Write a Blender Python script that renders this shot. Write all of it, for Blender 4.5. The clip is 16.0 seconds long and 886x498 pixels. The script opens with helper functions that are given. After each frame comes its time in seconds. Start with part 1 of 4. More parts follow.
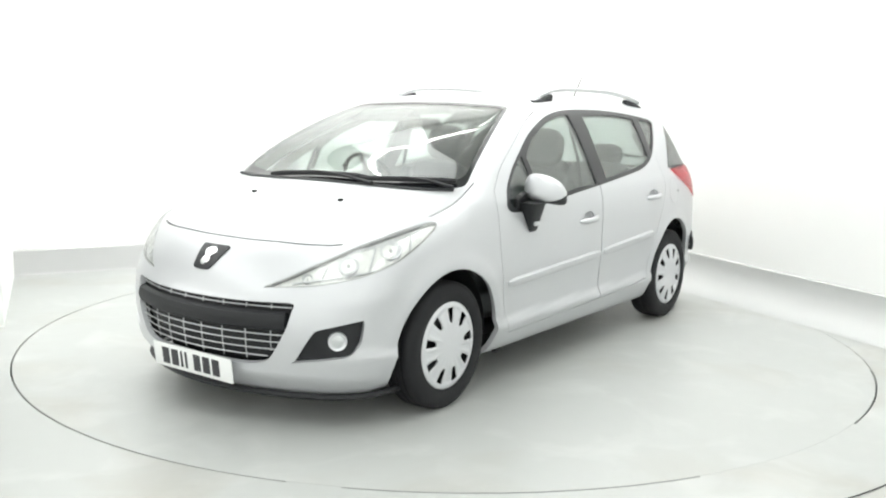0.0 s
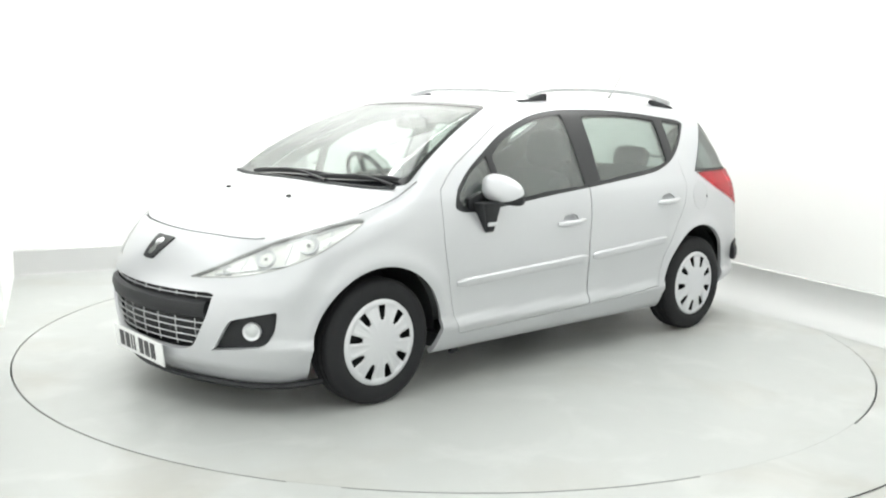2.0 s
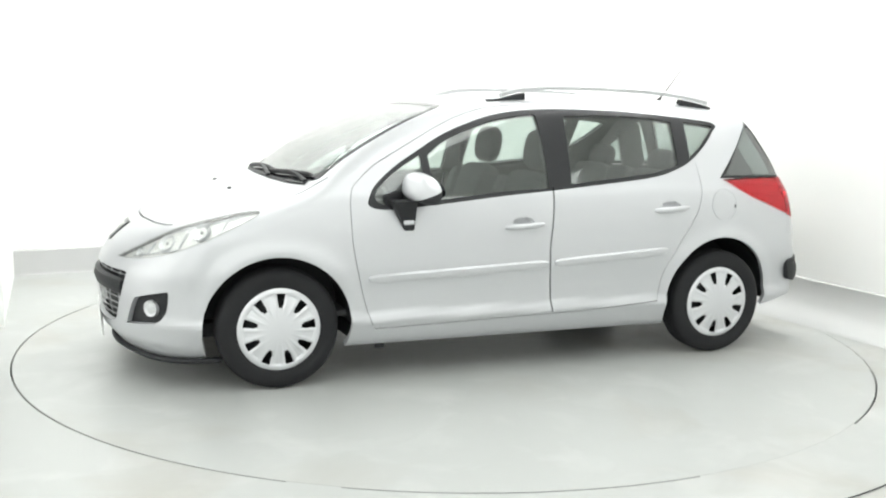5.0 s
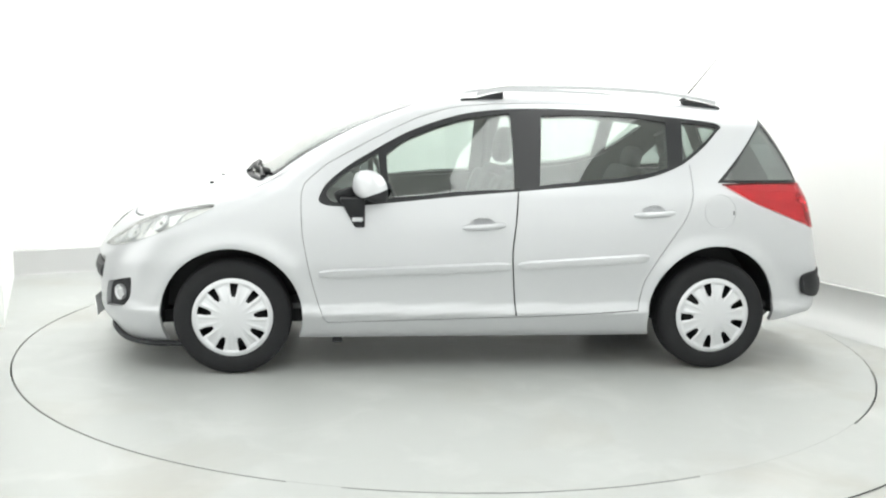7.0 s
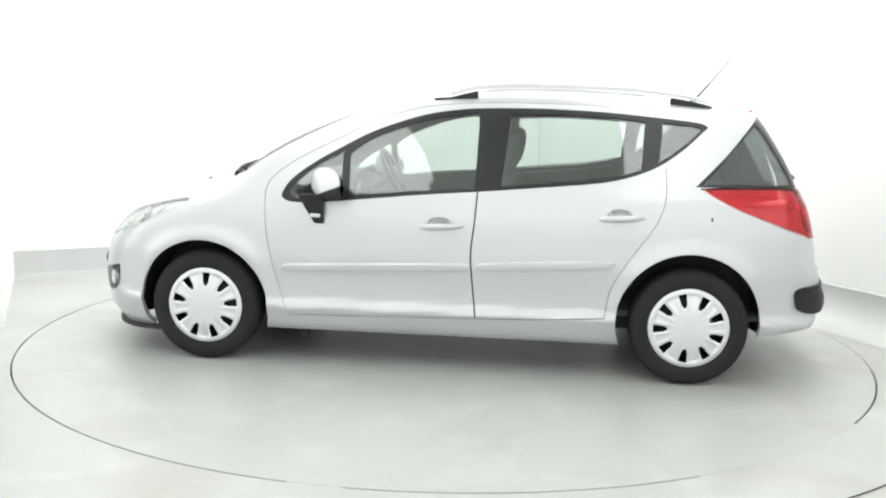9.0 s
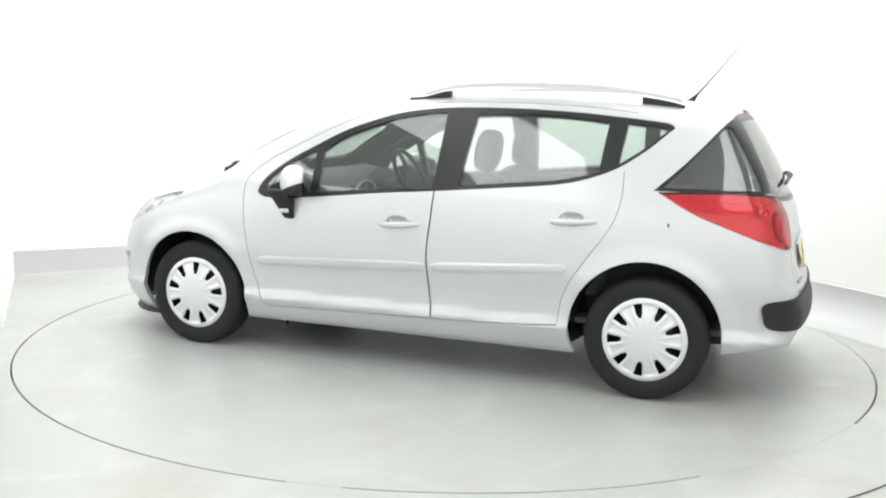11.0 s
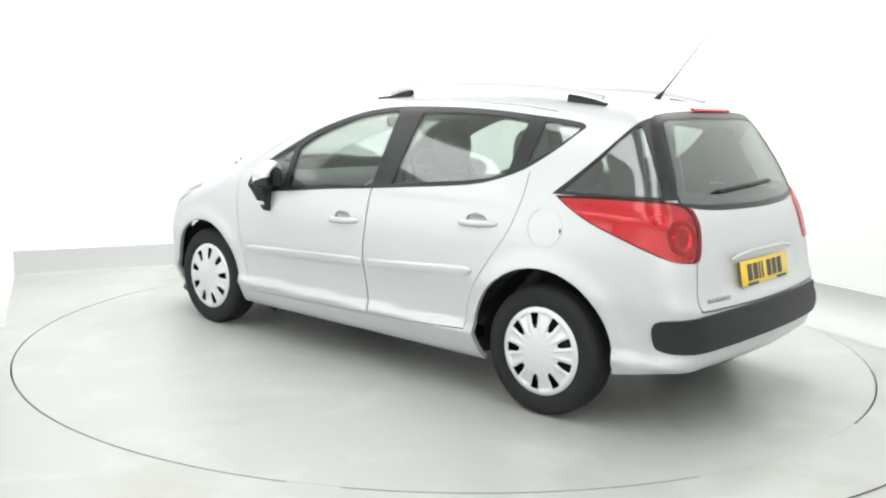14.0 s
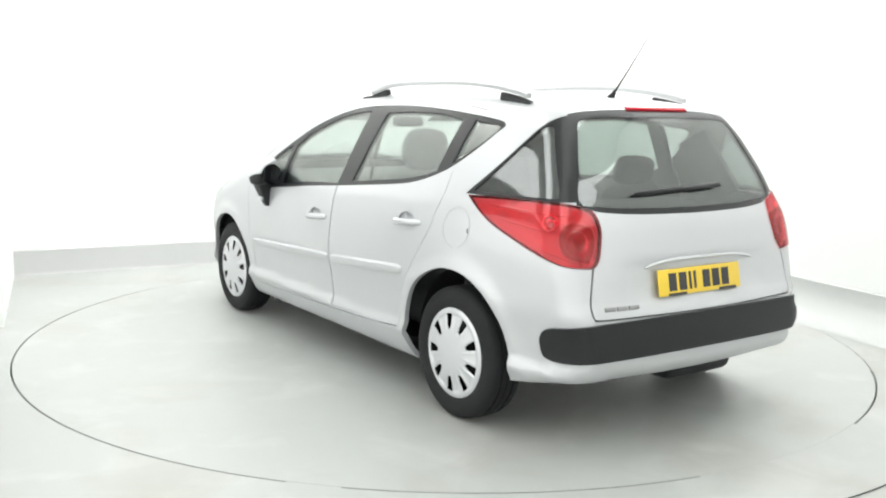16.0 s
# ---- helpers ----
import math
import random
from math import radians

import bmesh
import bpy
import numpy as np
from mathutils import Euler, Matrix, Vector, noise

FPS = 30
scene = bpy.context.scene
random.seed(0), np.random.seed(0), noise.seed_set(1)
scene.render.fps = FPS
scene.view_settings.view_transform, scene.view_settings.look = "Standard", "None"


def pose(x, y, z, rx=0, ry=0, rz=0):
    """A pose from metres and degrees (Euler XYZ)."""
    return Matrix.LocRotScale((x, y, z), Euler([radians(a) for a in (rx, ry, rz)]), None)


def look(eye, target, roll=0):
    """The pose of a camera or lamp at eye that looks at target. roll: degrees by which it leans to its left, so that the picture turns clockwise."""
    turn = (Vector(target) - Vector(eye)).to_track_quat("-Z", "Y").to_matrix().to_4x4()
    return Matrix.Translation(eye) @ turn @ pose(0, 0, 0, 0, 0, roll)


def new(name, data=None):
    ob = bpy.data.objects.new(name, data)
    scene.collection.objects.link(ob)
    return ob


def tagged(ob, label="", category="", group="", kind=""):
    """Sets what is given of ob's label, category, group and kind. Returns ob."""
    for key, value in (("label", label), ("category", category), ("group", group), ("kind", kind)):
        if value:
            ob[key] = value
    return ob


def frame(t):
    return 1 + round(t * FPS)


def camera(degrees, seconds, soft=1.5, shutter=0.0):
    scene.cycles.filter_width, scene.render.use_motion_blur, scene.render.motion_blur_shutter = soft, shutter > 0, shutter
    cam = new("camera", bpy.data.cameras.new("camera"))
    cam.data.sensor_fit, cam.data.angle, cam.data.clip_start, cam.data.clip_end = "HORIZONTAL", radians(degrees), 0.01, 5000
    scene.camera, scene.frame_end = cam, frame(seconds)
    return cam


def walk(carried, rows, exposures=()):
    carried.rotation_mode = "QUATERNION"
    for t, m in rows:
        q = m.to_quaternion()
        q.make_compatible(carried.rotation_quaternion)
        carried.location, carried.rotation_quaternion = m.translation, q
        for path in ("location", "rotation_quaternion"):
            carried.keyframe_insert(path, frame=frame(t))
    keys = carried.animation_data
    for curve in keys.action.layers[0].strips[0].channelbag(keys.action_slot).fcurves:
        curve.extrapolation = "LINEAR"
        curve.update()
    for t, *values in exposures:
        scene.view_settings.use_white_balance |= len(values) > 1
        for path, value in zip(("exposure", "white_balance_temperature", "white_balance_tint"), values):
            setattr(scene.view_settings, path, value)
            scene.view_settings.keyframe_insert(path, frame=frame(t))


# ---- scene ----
# camera: it stands still on its tripod, the turntable turns before it
EYE = Vector((0.0, -5.635, 1.379))
cam = camera(50.93, 16.0, soft=2.1)
VIEW = look(EYE, EYE + Vector((-0.0033, 0.9885, -0.1509)), 1.27)
walk(cam, [(0, VIEW), (16, VIEW)])

# world, unseen lamps (overhead and wall assumed, front and side fill added) and exposure
world = bpy.data.worlds.new("studio_world")
world.use_nodes = True
world.node_tree.nodes["Background"].inputs[0].default_value = (1, 1, 1, 1)
world.node_tree.nodes["Background"].inputs[1].default_value = 0.05
scene.world = world
scene.view_settings.exposure = 0.2


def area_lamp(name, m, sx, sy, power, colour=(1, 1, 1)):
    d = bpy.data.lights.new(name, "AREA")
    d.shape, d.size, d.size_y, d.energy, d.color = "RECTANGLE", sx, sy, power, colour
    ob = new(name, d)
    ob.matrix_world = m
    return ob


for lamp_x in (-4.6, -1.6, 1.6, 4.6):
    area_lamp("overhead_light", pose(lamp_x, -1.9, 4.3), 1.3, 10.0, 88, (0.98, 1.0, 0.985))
# assumed lamps above the walls, out of view, that wash them white
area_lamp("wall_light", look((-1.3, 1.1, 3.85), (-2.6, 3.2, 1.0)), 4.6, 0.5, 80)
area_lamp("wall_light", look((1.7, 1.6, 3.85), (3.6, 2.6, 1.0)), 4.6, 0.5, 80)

# added fill with no known fixture: brightens the car from front and sides
area_lamp("front_fill", pose(0, -8.7, 2.3, 90, 0, 0), 13.0, 3.8, 136, (0.98, 1.0, 0.985))
area_lamp("side_fill", pose(-8.6, -4.2, 2.3, 90, 0, -90), 8.5, 3.8, 142, (1.0, 1.0, 0.985))
area_lamp("side_fill", pose(8.6, -4.2, 2.3, 90, 0, 90), 8.5, 3.8, 82, (1.0, 1.0, 0.985))


# materials
def material(name, colour, rough=0.5, metal=0.0, coat=0.0, spec=0.5, vary=0.06, scale=6.0, bump=0.0, bump_scale=120.0, rough_vary=0.1):
    m = bpy.data.materials.new(name)
    m.use_nodes = True
    nt = m.node_tree
    b = nt.nodes["Principled BSDF"]
    b.inputs["Metallic"].default_value = metal
    b.inputs["Coat Weight"].default_value = coat
    b.inputs["Coat Roughness"].default_value = 0.06
    b.inputs["Specular IOR Level"].default_value = spec
    co = nt.nodes.new("ShaderNodeTexCoord")
    n1 = nt.nodes.new("ShaderNodeTexNoise")
    n1.inputs["Scale"].default_value, n1.inputs["Detail"].default_value = scale, 5
    n2 = nt.nodes.new("ShaderNodeTexNoise")
    n2.inputs["Scale"].default_value, n2.inputs["Detail"].default_value = bump_scale, 3
    for n in (n1, n2):
        nt.links.new(co.outputs["Object"], n.inputs["Vector"])
    ramp = nt.nodes.new("ShaderNodeMapRange")
    ramp.inputs[3].default_value, ramp.inputs[4].default_value = 1 - vary, 1 + vary
    nt.links.new(n1.outputs[0], ramp.inputs[0])
    mul = nt.nodes.new("ShaderNodeVectorMath")
    mul.operation = "SCALE"
    mul.inputs[0].default_value = colour
    nt.links.new(ramp.outputs[0], mul.inputs["Scale"])
    nt.links.new(mul.outputs[0], b.inputs["Base Color"])
    rr = nt.nodes.new("ShaderNodeMapRange")
    rr.inputs[3].default_value, rr.inputs[4].default_value = max(rough * (1 - rough_vary), 0.01), rough * (1 + rough_vary)
    nt.links.new(n2.outputs[0], rr.inputs[0])
    nt.links.new(rr.outputs[0], b.inputs["Roughness"])
    if bump:
        bp = nt.nodes.new("ShaderNodeBump")
        bp.inputs["Strength"].default_value, bp.inputs["Distance"].default_value = bump, 0.004
        nt.links.new(n2.outputs[0], bp.inputs["Height"])
        nt.links.new(bp.outputs[0], b.inputs["Normal"])
    return m


def glass_material(name, tint, gloss=0.045, rough=0.01):
    m = bpy.data.materials.new(name)
    m.use_nodes = True
    nt = m.node_tree
    nt.nodes.remove(nt.nodes["Principled BSDF"])
    tr, gl = nt.nodes.new("ShaderNodeBsdfTransparent"), nt.nodes.new("ShaderNodeBsdfGlossy")
    tr.inputs[0].default_value = (*tint, 1)
    gl.inputs["Roughness"].default_value = rough
    lw, pw, mix = nt.nodes.new("ShaderNodeLayerWeight"), nt.nodes.new("ShaderNodeMath"), nt.nodes.new("ShaderNodeMixShader")
    lw.inputs[0].default_value = 0.5
    pw.operation, pw.inputs[1].default_value = "POWER", 5.0
    ad = nt.nodes.new("ShaderNodeMath")
    ad.operation, ad.inputs[1].default_value, ad.inputs[2].default_value = "MULTIPLY_ADD", 0.9, gloss
    nt.links.new(lw.outputs["Facing"], pw.inputs[0])
    nt.links.new(pw.outputs[0], ad.inputs[0])
    nt.links.new(ad.outputs[0], mix.inputs[0])
    nt.links.new(tr.outputs[0], mix.inputs[1])
    nt.links.new(gl.outputs[0], mix.inputs[2])
    nt.links.new(mix.outputs[0], nt.nodes["Material Output"].inputs[0])
    return m


PAINT = material("silver_paint", (0.565, 0.576, 0.592), 0.37, 0.40, 0.25, vary=0.02, scale=3, bump_scale=900)
TRIM = material("interior_trim", (0.11, 0.113, 0.116), 0.7, vary=0.12, bump=0.15, bump_scale=300)
BLACK = material("black_plastic", (0.016, 0.017, 0.019), 0.5, spec=0.35, vary=0.12, bump=0.1, bump_scale=400)
GLOSS = material("gloss_black_trim", (0.014, 0.015, 0.017), 0.3, spec=0.4, vary=0.08)
RUBBER = material("tyre_rubber", (0.015, 0.0155, 0.017), 0.75, spec=0.3, vary=0.2, bump=0.3, bump_scale=200)
COVER = material("silver_wheel_cover", (0.66, 0.67, 0.69), 0.36, 0.55, 0.2, vary=0.03)
CHROME = material("chrome", (0.85, 0.86, 0.87), 0.12, 1.0, vary=0.02)
MIRROR = material("mirror_glass", (0.17, 0.18, 0.19), 0.05, 1.0)
CLOTH = material("grey_seat_cloth", (0.10, 0.105, 0.112), 0.9, vary=0.15, bump=0.4, bump_scale=350)
RED = material("red_lens", (0.60, 0.012, 0.03), 0.14, 0, 0.25, vary=0.08, scale=20)
DARK_RED = material("dark_red_reflector", (0.42, 0.05, 0.06), 0.2, 0.4, vary=0.5, scale=45)
LAMP_INSIDE = material("pale_lamp_housing", (0.80, 0.74, 0.74), 0.28, 0.35, vary=0.22, scale=22)
FRIT = material("black_printed_glass_edge", (0.012, 0.013, 0.015), 0.13, spec=0.45, vary=0.1, rough_vary=0.05)
SEAL = material("grey_lamp_seal", (0.30, 0.305, 0.305), 0.5)
WHITE_PLATE = material("white_plate", (0.82, 0.83, 0.82), 0.3, vary=0.03)
YELLOW_PLATE = material("yellow_plate", (0.80, 0.56, 0.05), 0.3, vary=0.04)
LETTER = material("plate_black", (0.03, 0.03, 0.035), 0.4)
REFLECTOR = material("lamp_reflector", (0.84, 0.845, 0.835), 0.3, 0.2, vary=0.2, scale=30)
GLASS = glass_material("window_glass", (0.87, 0.91, 0.89), 0.10)
DARK_GLASS = glass_material("tinted_rear_glass", (0.69, 0.73, 0.72), 0.15, 0.03)
RED_GLASS = glass_material("red_lens_glass", (0.90, 0.36, 0.40), 0.05, 0.03)
SCREEN_GLASS = glass_material("windscreen_glass", (0.78, 0.82, 0.80), 0.10, 0.03)
RAIL_METAL = material("satin_aluminium", (0.50, 0.51, 0.52), 0.35, 0.9)
LENS = glass_material("clear_lens", (0.975, 0.98, 0.975), 0.05)
WALL = material("white_studio_wall", (0.86, 0.865, 0.85), 0.7, vary=0.015, scale=1.5, bump=0.05)
KERB = material("pale_grey_kerb_paint", (0.56, 0.565, 0.56), 0.55, vary=0.03, scale=2)
FLOOR = material("pale_grey_floor_paint", (0.44, 0.455, 0.44), 0.36, vary=0.045, scale=0.9, rough_vary=0.12, bump_scale=9)


def add_stains(m, colour, amount, scale):
    """Faint irregular stains and scuffs over a material's base colour."""
    nt = m.node_tree
    b = nt.nodes["Principled BSDF"]
    old = b.inputs["Base Color"].links[0].from_socket
    co = nt.nodes.new("ShaderNodeTexCoord")
    n = nt.nodes.new("ShaderNodeTexNoise")
    n.inputs["Scale"].default_value, n.inputs["Detail"].default_value, n.inputs["Distortion"].default_value = scale, 6, 0.6
    nt.links.new(co.outputs["Object"], n.inputs["Vector"])
    mr = nt.nodes.new("ShaderNodeMapRange")
    mr.inputs[1].default_value, mr.inputs[2].default_value, mr.inputs[3].default_value, mr.inputs[4].default_value = 0.52, 0.72, 0.0, amount
    nt.links.new(n.outputs[0], mr.inputs[0])
    mix = nt.nodes.new("ShaderNodeMix")
    mix.data_type = "RGBA"
    mix.inputs[7].default_value = (*colour, 1)
    nt.links.new(mr.outputs[0], mix.inputs[0])
    nt.links.new(old, mix.inputs[6])
    nt.links.new(mix.outputs[2], b.inputs["Base Color"])


add_stains(FLOOR, (0.36, 0.345, 0.30), 0.55, 1.1)
add_stains(FLOOR, (0.60, 0.61, 0.59), 0.35, 2.7)
COVE = material("grey_cove_paint", (0.50, 0.51, 0.50), 0.42, vary=0.04, scale=1.2)
PIT = material("dark_gap", (0.03, 0.03, 0.03), 0.8)
# building blocks
def mesh_object(name, verts, faces, mats, smooth=True, mat_index=None):
    me = bpy.data.meshes.new(name)
    me.from_pydata([tuple(v) for v in verts], [], [tuple(f) for f in faces])
    for m in (mats if isinstance(mats, (list, tuple)) else [mats]):
        me.materials.append(m)
    me.polygons.foreach_set("use_smooth", [smooth] * len(me.polygons))
    if mat_index is not None:
        me.polygons.foreach_set("material_index", mat_index)
    me.update()
    return new(name, me)


def part(name, bm, mat, parent, label="", smooth=True):
    """One mesh object from a bmesh, under a thing or a part."""
    me = bpy.data.meshes.new(name)
    bmesh.ops.recalc_face_normals(bm, faces=bm.faces[:])
    for f in bm.faces:
        f.smooth = smooth
    bm.to_mesh(me)
    bm.free()
    me.materials.append(mat)
    if smooth:
        me.set_sharp_from_angle(angle=radians(38))
    ob = new(name, me)
    ob.parent = parent
    return tagged(ob, label)


def box(sx, sy, sz, m=Matrix(), bevel=0.0, segments=2):
    bm = bmesh.new()
    bmesh.ops.create_cube(bm, size=1, matrix=Matrix.Diagonal((sx, sy, sz, 1)))
    if bevel:
        bmesh.ops.bevel(bm, geom=bm.edges[:], offset=bevel, segments=segments, affect="EDGES", profile=0.5)
    bmesh.ops.transform(bm, matrix=m, verts=bm.verts[:])
    return bm


def lathe(profile, n=64, m=Matrix(), closed=False):
    """A turned solid about the z axis from (radius, height) pairs."""
    bm = bmesh.new()
    rings = []
    for r, z in profile:
        rings.append([bm.verts.new((r * math.cos(2 * math.pi * i / n), r * math.sin(2 * math.pi * i / n), z)) for i in range(n)])
    pairs = list(zip(rings, rings[1:])) + ([(rings[-1], rings[0])] if closed else [])
    for a, b in pairs:
        for i in range(n):
            bm.faces.new((a[i], a[(i + 1) % n], b[(i + 1) % n], b[i]))
    bmesh.ops.remove_doubles(bm, verts=bm.verts[:], dist=1e-5)
    bmesh.ops.transform(bm, matrix=m, verts=bm.verts[:])
    return bm


def tube(points, radius, n=10, flat=1.0, ends=True):
    """A bar swept along points; flat squeezes it in height; radius may be a list."""
    pts = [Vector(p) for p in points]
    rad = radius if isinstance(radius, (list, tuple)) else [radius] * len(pts)
    bm = bmesh.new()
    rings = []
    for i, p in enumerate(pts):
        d = (pts[min(i + 1, len(pts) - 1)] - pts[max(i - 1, 0)]).normalized()
        side = d.cross(Vector((0, 0, 1)))
        side = side.normalized() if side.length > 1e-4 else Vector((1, 0, 0))
        up = side.cross(d)
        rings.append([bm.verts.new(p + rad[i] * (side * math.cos(a) + up * flat * math.sin(a))) for a in (2 * math.pi * k / n for k in range(n))])
    for a, b in zip(rings, rings[1:]):
        for k in range(n):
            bm.faces.new((a[k], a[(k + 1) % n], b[(k + 1) % n], b[k]))
    if ends:
        bm.faces.new(rings[0])
        bm.faces.new(rings[-1])
    return bm


def join_bm(*bms):
    out = bmesh.new()
    for b in bms:
        me = bpy.data.meshes.new("tmp")
        b.to_mesh(me)
        b.free()
        out.from_mesh(me)
        bpy.data.meshes.remove(me)
    return out


def empty(name, parent=None):
    ob = new(name)
    ob.parent = parent
    return ob


BLACK_EDGE = material("dull_edge_metal", (0.40, 0.41, 0.40), 0.5, 0.1)

# the studio: floor with a round opening, turntable, kerbs, walls, ceiling
TABLE_R, GAP = 2.436, 0.012
# arcs in degrees where an added cover stands in for glare over the gap
GLARE_ARCS = ((-103.5, -98.5), (-66, -40), (-16, 156))


def ring_plate(inner, half, n=160):
    verts, faces = [], []
    for i in range(n):
        a = 2 * math.pi * i / n
        c, s = math.cos(a), math.sin(a)
        k = half / max(abs(c), abs(s))
        verts += [(inner * c, inner * s, 0), (k * c, k * s, 0), (inner * c, inner * s, -0.08)]
    for i in range(n):
        j = (i + 1) % n
        faces += [(3 * i, 3 * i + 1, 3 * j + 1, 3 * j), (3 * i, 3 * j, 3 * j + 2, 3 * i + 2)]
    return verts, faces


floor = mesh_object("floor", *ring_plate(TABLE_R + GAP, 9.0), FLOOR, smooth=False)
tagged(floor, "pale grey painted studio floor with a soft sheen", "floor", kind="structure")
pit = mesh_object("turntable_pit", [(-3, -3, -0.09), (3, -3, -0.09), (3, 3, -0.09), (-3, 3, -0.09)], [(0, 1, 2, 3)], PIT, smooth=False)
tagged(pit, "dark pit below the gap round the turntable", "pit", kind="structure")
bm = bmesh.new()
bmesh.ops.create_circle(bm, segments=160, radius=TABLE_R, cap_ends=True)
top = bm.faces[:]
ext = bmesh.ops.extrude_face_region(bm, geom=top)
bmesh.ops.translate(bm, verts=[v for v in ext["geom"] if isinstance(v, bmesh.types.BMVert)], vec=(0, 0, -0.05))
turntable = part("turntable", bm, FLOOR, None, smooth=False)
tagged(turntable, "round pale grey turntable flush with the studio floor", "turntable")

edge = part("edge_trim", lathe([(TABLE_R, -0.0005), (TABLE_R, -0.04), (TABLE_R + 0.003, -0.04), (TABLE_R + 0.003, -0.0005)], 160, closed=True), BLACK_EDGE, turntable, "thin dull metal edge")


def gap_glare(a0, a1, inner=TABLE_R + 0.0035, outer=TABLE_R + GAP):
    """Added pale strip standing in for glare that hides the gap round the turntable over part of its length."""
    n = 24
    verts, faces = [], []
    for i in range(n + 1):
        a = radians(a0 + (a1 - a0) * i / n)
        c, sn = math.cos(a), math.sin(a)
        verts += [(inner * c, inner * sn, 0), (outer * c, outer * sn, 0), (inner * c, inner * sn, -0.03), (outer * c, outer * sn, -0.03)]
    for i in range(n):
        p, q = 4 * i, 4 * i + 4
        faces += [(p, p + 1, q + 1, q), (p, q, q + 2, p + 2), (p + 1, p + 3, q + 3, q + 1)]
    ob = mesh_object("gap_glare", verts, faces, FLOOR, smooth=False)
    return tagged(ob, "added pale grey strip standing in for glare over the turntable gap", "filler", kind="structure")


for a0, a1 in GLARE_ARCS:
    gap_glare(a0, a1)
arc = [radians(a) for a in range(-66, -40)]
seam = mesh_object("floor_seam", [(r * math.cos(a), r * math.sin(a), 0.002) for a in arc for r in (2.828, 2.838)], [(2 * i, 2 * i + 1, 2 * i + 3, 2 * i + 2) for i in range(len(arc) - 1)], PIT, smooth=False)
tagged(seam, "thin dark curved seam in the studio floor", "seam", kind="structure")


def wall_run(name, a, b, label, h=4.3, kerb=0.22, fillet=0.05, paint=None):
    """A white wall from a to b (seen from the right of a to b) with a low kerb at its foot."""
    a, b = Vector((*a, 0)), Vector((*b, 0))
    d = (b - a).normalized()
    a, b = a - d * 0.02, b + d * 0.16
    n = Vector((d.y, -d.x, 0))
    verts = [p - n * q + Vector((0, 0, z)) for p in (a, b) for q, z in [(0.03, 0), (0.03, h), (0.15, h), (0.15, 0)]]
    if kerb == 0:
        verts = [p - n * q + Vector((0, 0, z)) for p in (a, b) for q, z in [(0.0, 0), (0.0, h), (0.03, h), (0.03, 0)]]
    w = mesh_object(name, verts, [(0, 1, 5, 4), (1, 2, 6, 5), (2, 3, 7, 6), (0, 3, 2, 1), (4, 5, 6, 7)], WALL, smooth=False)
    tagged(w, label, "wall", kind="structure")
    if kerb == 0:
        return w
    pr = [(0.028, kerb), (0.006, kerb), (0, kerb - 0.006)]
    pr += [(-fillet * (1 - math.cos(t)), fillet * (1 - math.sin(t)) + 0.002) for t in (i * math.pi / 16 for i in range(9))]
    verts = [p - n * q + Vector((0, 0, z)) for p in (a, b) for q, z in pr]
    k = len(pr)
    kb = mesh_object("kerb", verts, [(i, i + 1, k + i + 1, k + i) for i in range(k - 1)], paint or KERB)
    kb.data.set_sharp_from_angle(angle=radians(40))
    tagged(kb, "low pale grey kerb at the foot of the studio wall", "kerb", kind="structure")
    return w


CORNER, LEFT_END, RIGHT_END = (0.914, 3.95), (-3.36, 1.48), (4.6, -3.7)
wall_run("wall_back", LEFT_END, CORNER, "plain bright white studio wall", kerb=0.2, fillet=0.015)
wall_run("wall_right", CORNER, RIGHT_END, "plain bright white studio wall", kerb=0.265, fillet=0.24, paint=COVE)
wall_run("wall_left", (-2.68, -0.12), LEFT_END, "bright white flat panel beside the turntable", kerb=0)
for nm, (x0, y0), (x1, y1) in (("wall_rear", (8.9, -8.9), (-8.9, -8.9)), ("wall_side_west", (-8.9, -8.9), (-8.9, 8.9)), ("wall_side_east", (8.9, 8.9), (8.9, -8.9)), ("wall_north", (-8.9, 8.9), (8.9, 8.9))):
    w = mesh_object(nm, [(x0, y0, 0), (x1, y1, 0), (x1, y1, 4.4), (x0, y0, 4.4)], [(0, 1, 2, 3)], WALL, smooth=False)
    tagged(w, "plain white studio wall", "wall", kind="structure")
ceiling = mesh_object("ceiling", [(-9, -9, 4.4), (9, -9, 4.4), (9, 9, 4.4), (-9, 9, 4.4)], [(3, 2, 1, 0)], WALL, smooth=False)
tagged(ceiling, "plain white studio ceiling", "ceiling", kind="structure")


def curve(knots):
    """Smooth interpolation (monotone cubic) through pairs of a knot table."""
    a = np.array(knots, float)
    a = a[a[:, 0].argsort()]
    xs, ys = a[:, 0], a[:, 1]
    h, d = np.diff(xs), np.diff(ys) / np.diff(xs)
    m = np.zeros(len(xs))
    m[0], m[-1] = d[0], d[-1]
    for i in range(1, len(xs) - 1):
        if d[i - 1] * d[i] > 0:
            w1, w2 = 2 * h[i] + h[i - 1], h[i] + 2 * h[i - 1]
            m[i] = (w1 + w2) / (w1 / d[i - 1] + w2 / d[i])

    def at(q):
        q = np.clip(q, xs[0], xs[-1])
        i = np.clip(np.searchsorted(xs, q) - 1, 0, len(xs) - 2)
        t = (q - xs[i]) / h[i]
        return ((1 + 2 * t) * (1 - t) ** 2 * ys[i] + t * (1 - t) ** 2 * h[i] * m[i]
                + t * t * (3 - 2 * t) * ys[i + 1] + t * t * (t - 1) * h[i] * m[i + 1])
    return at


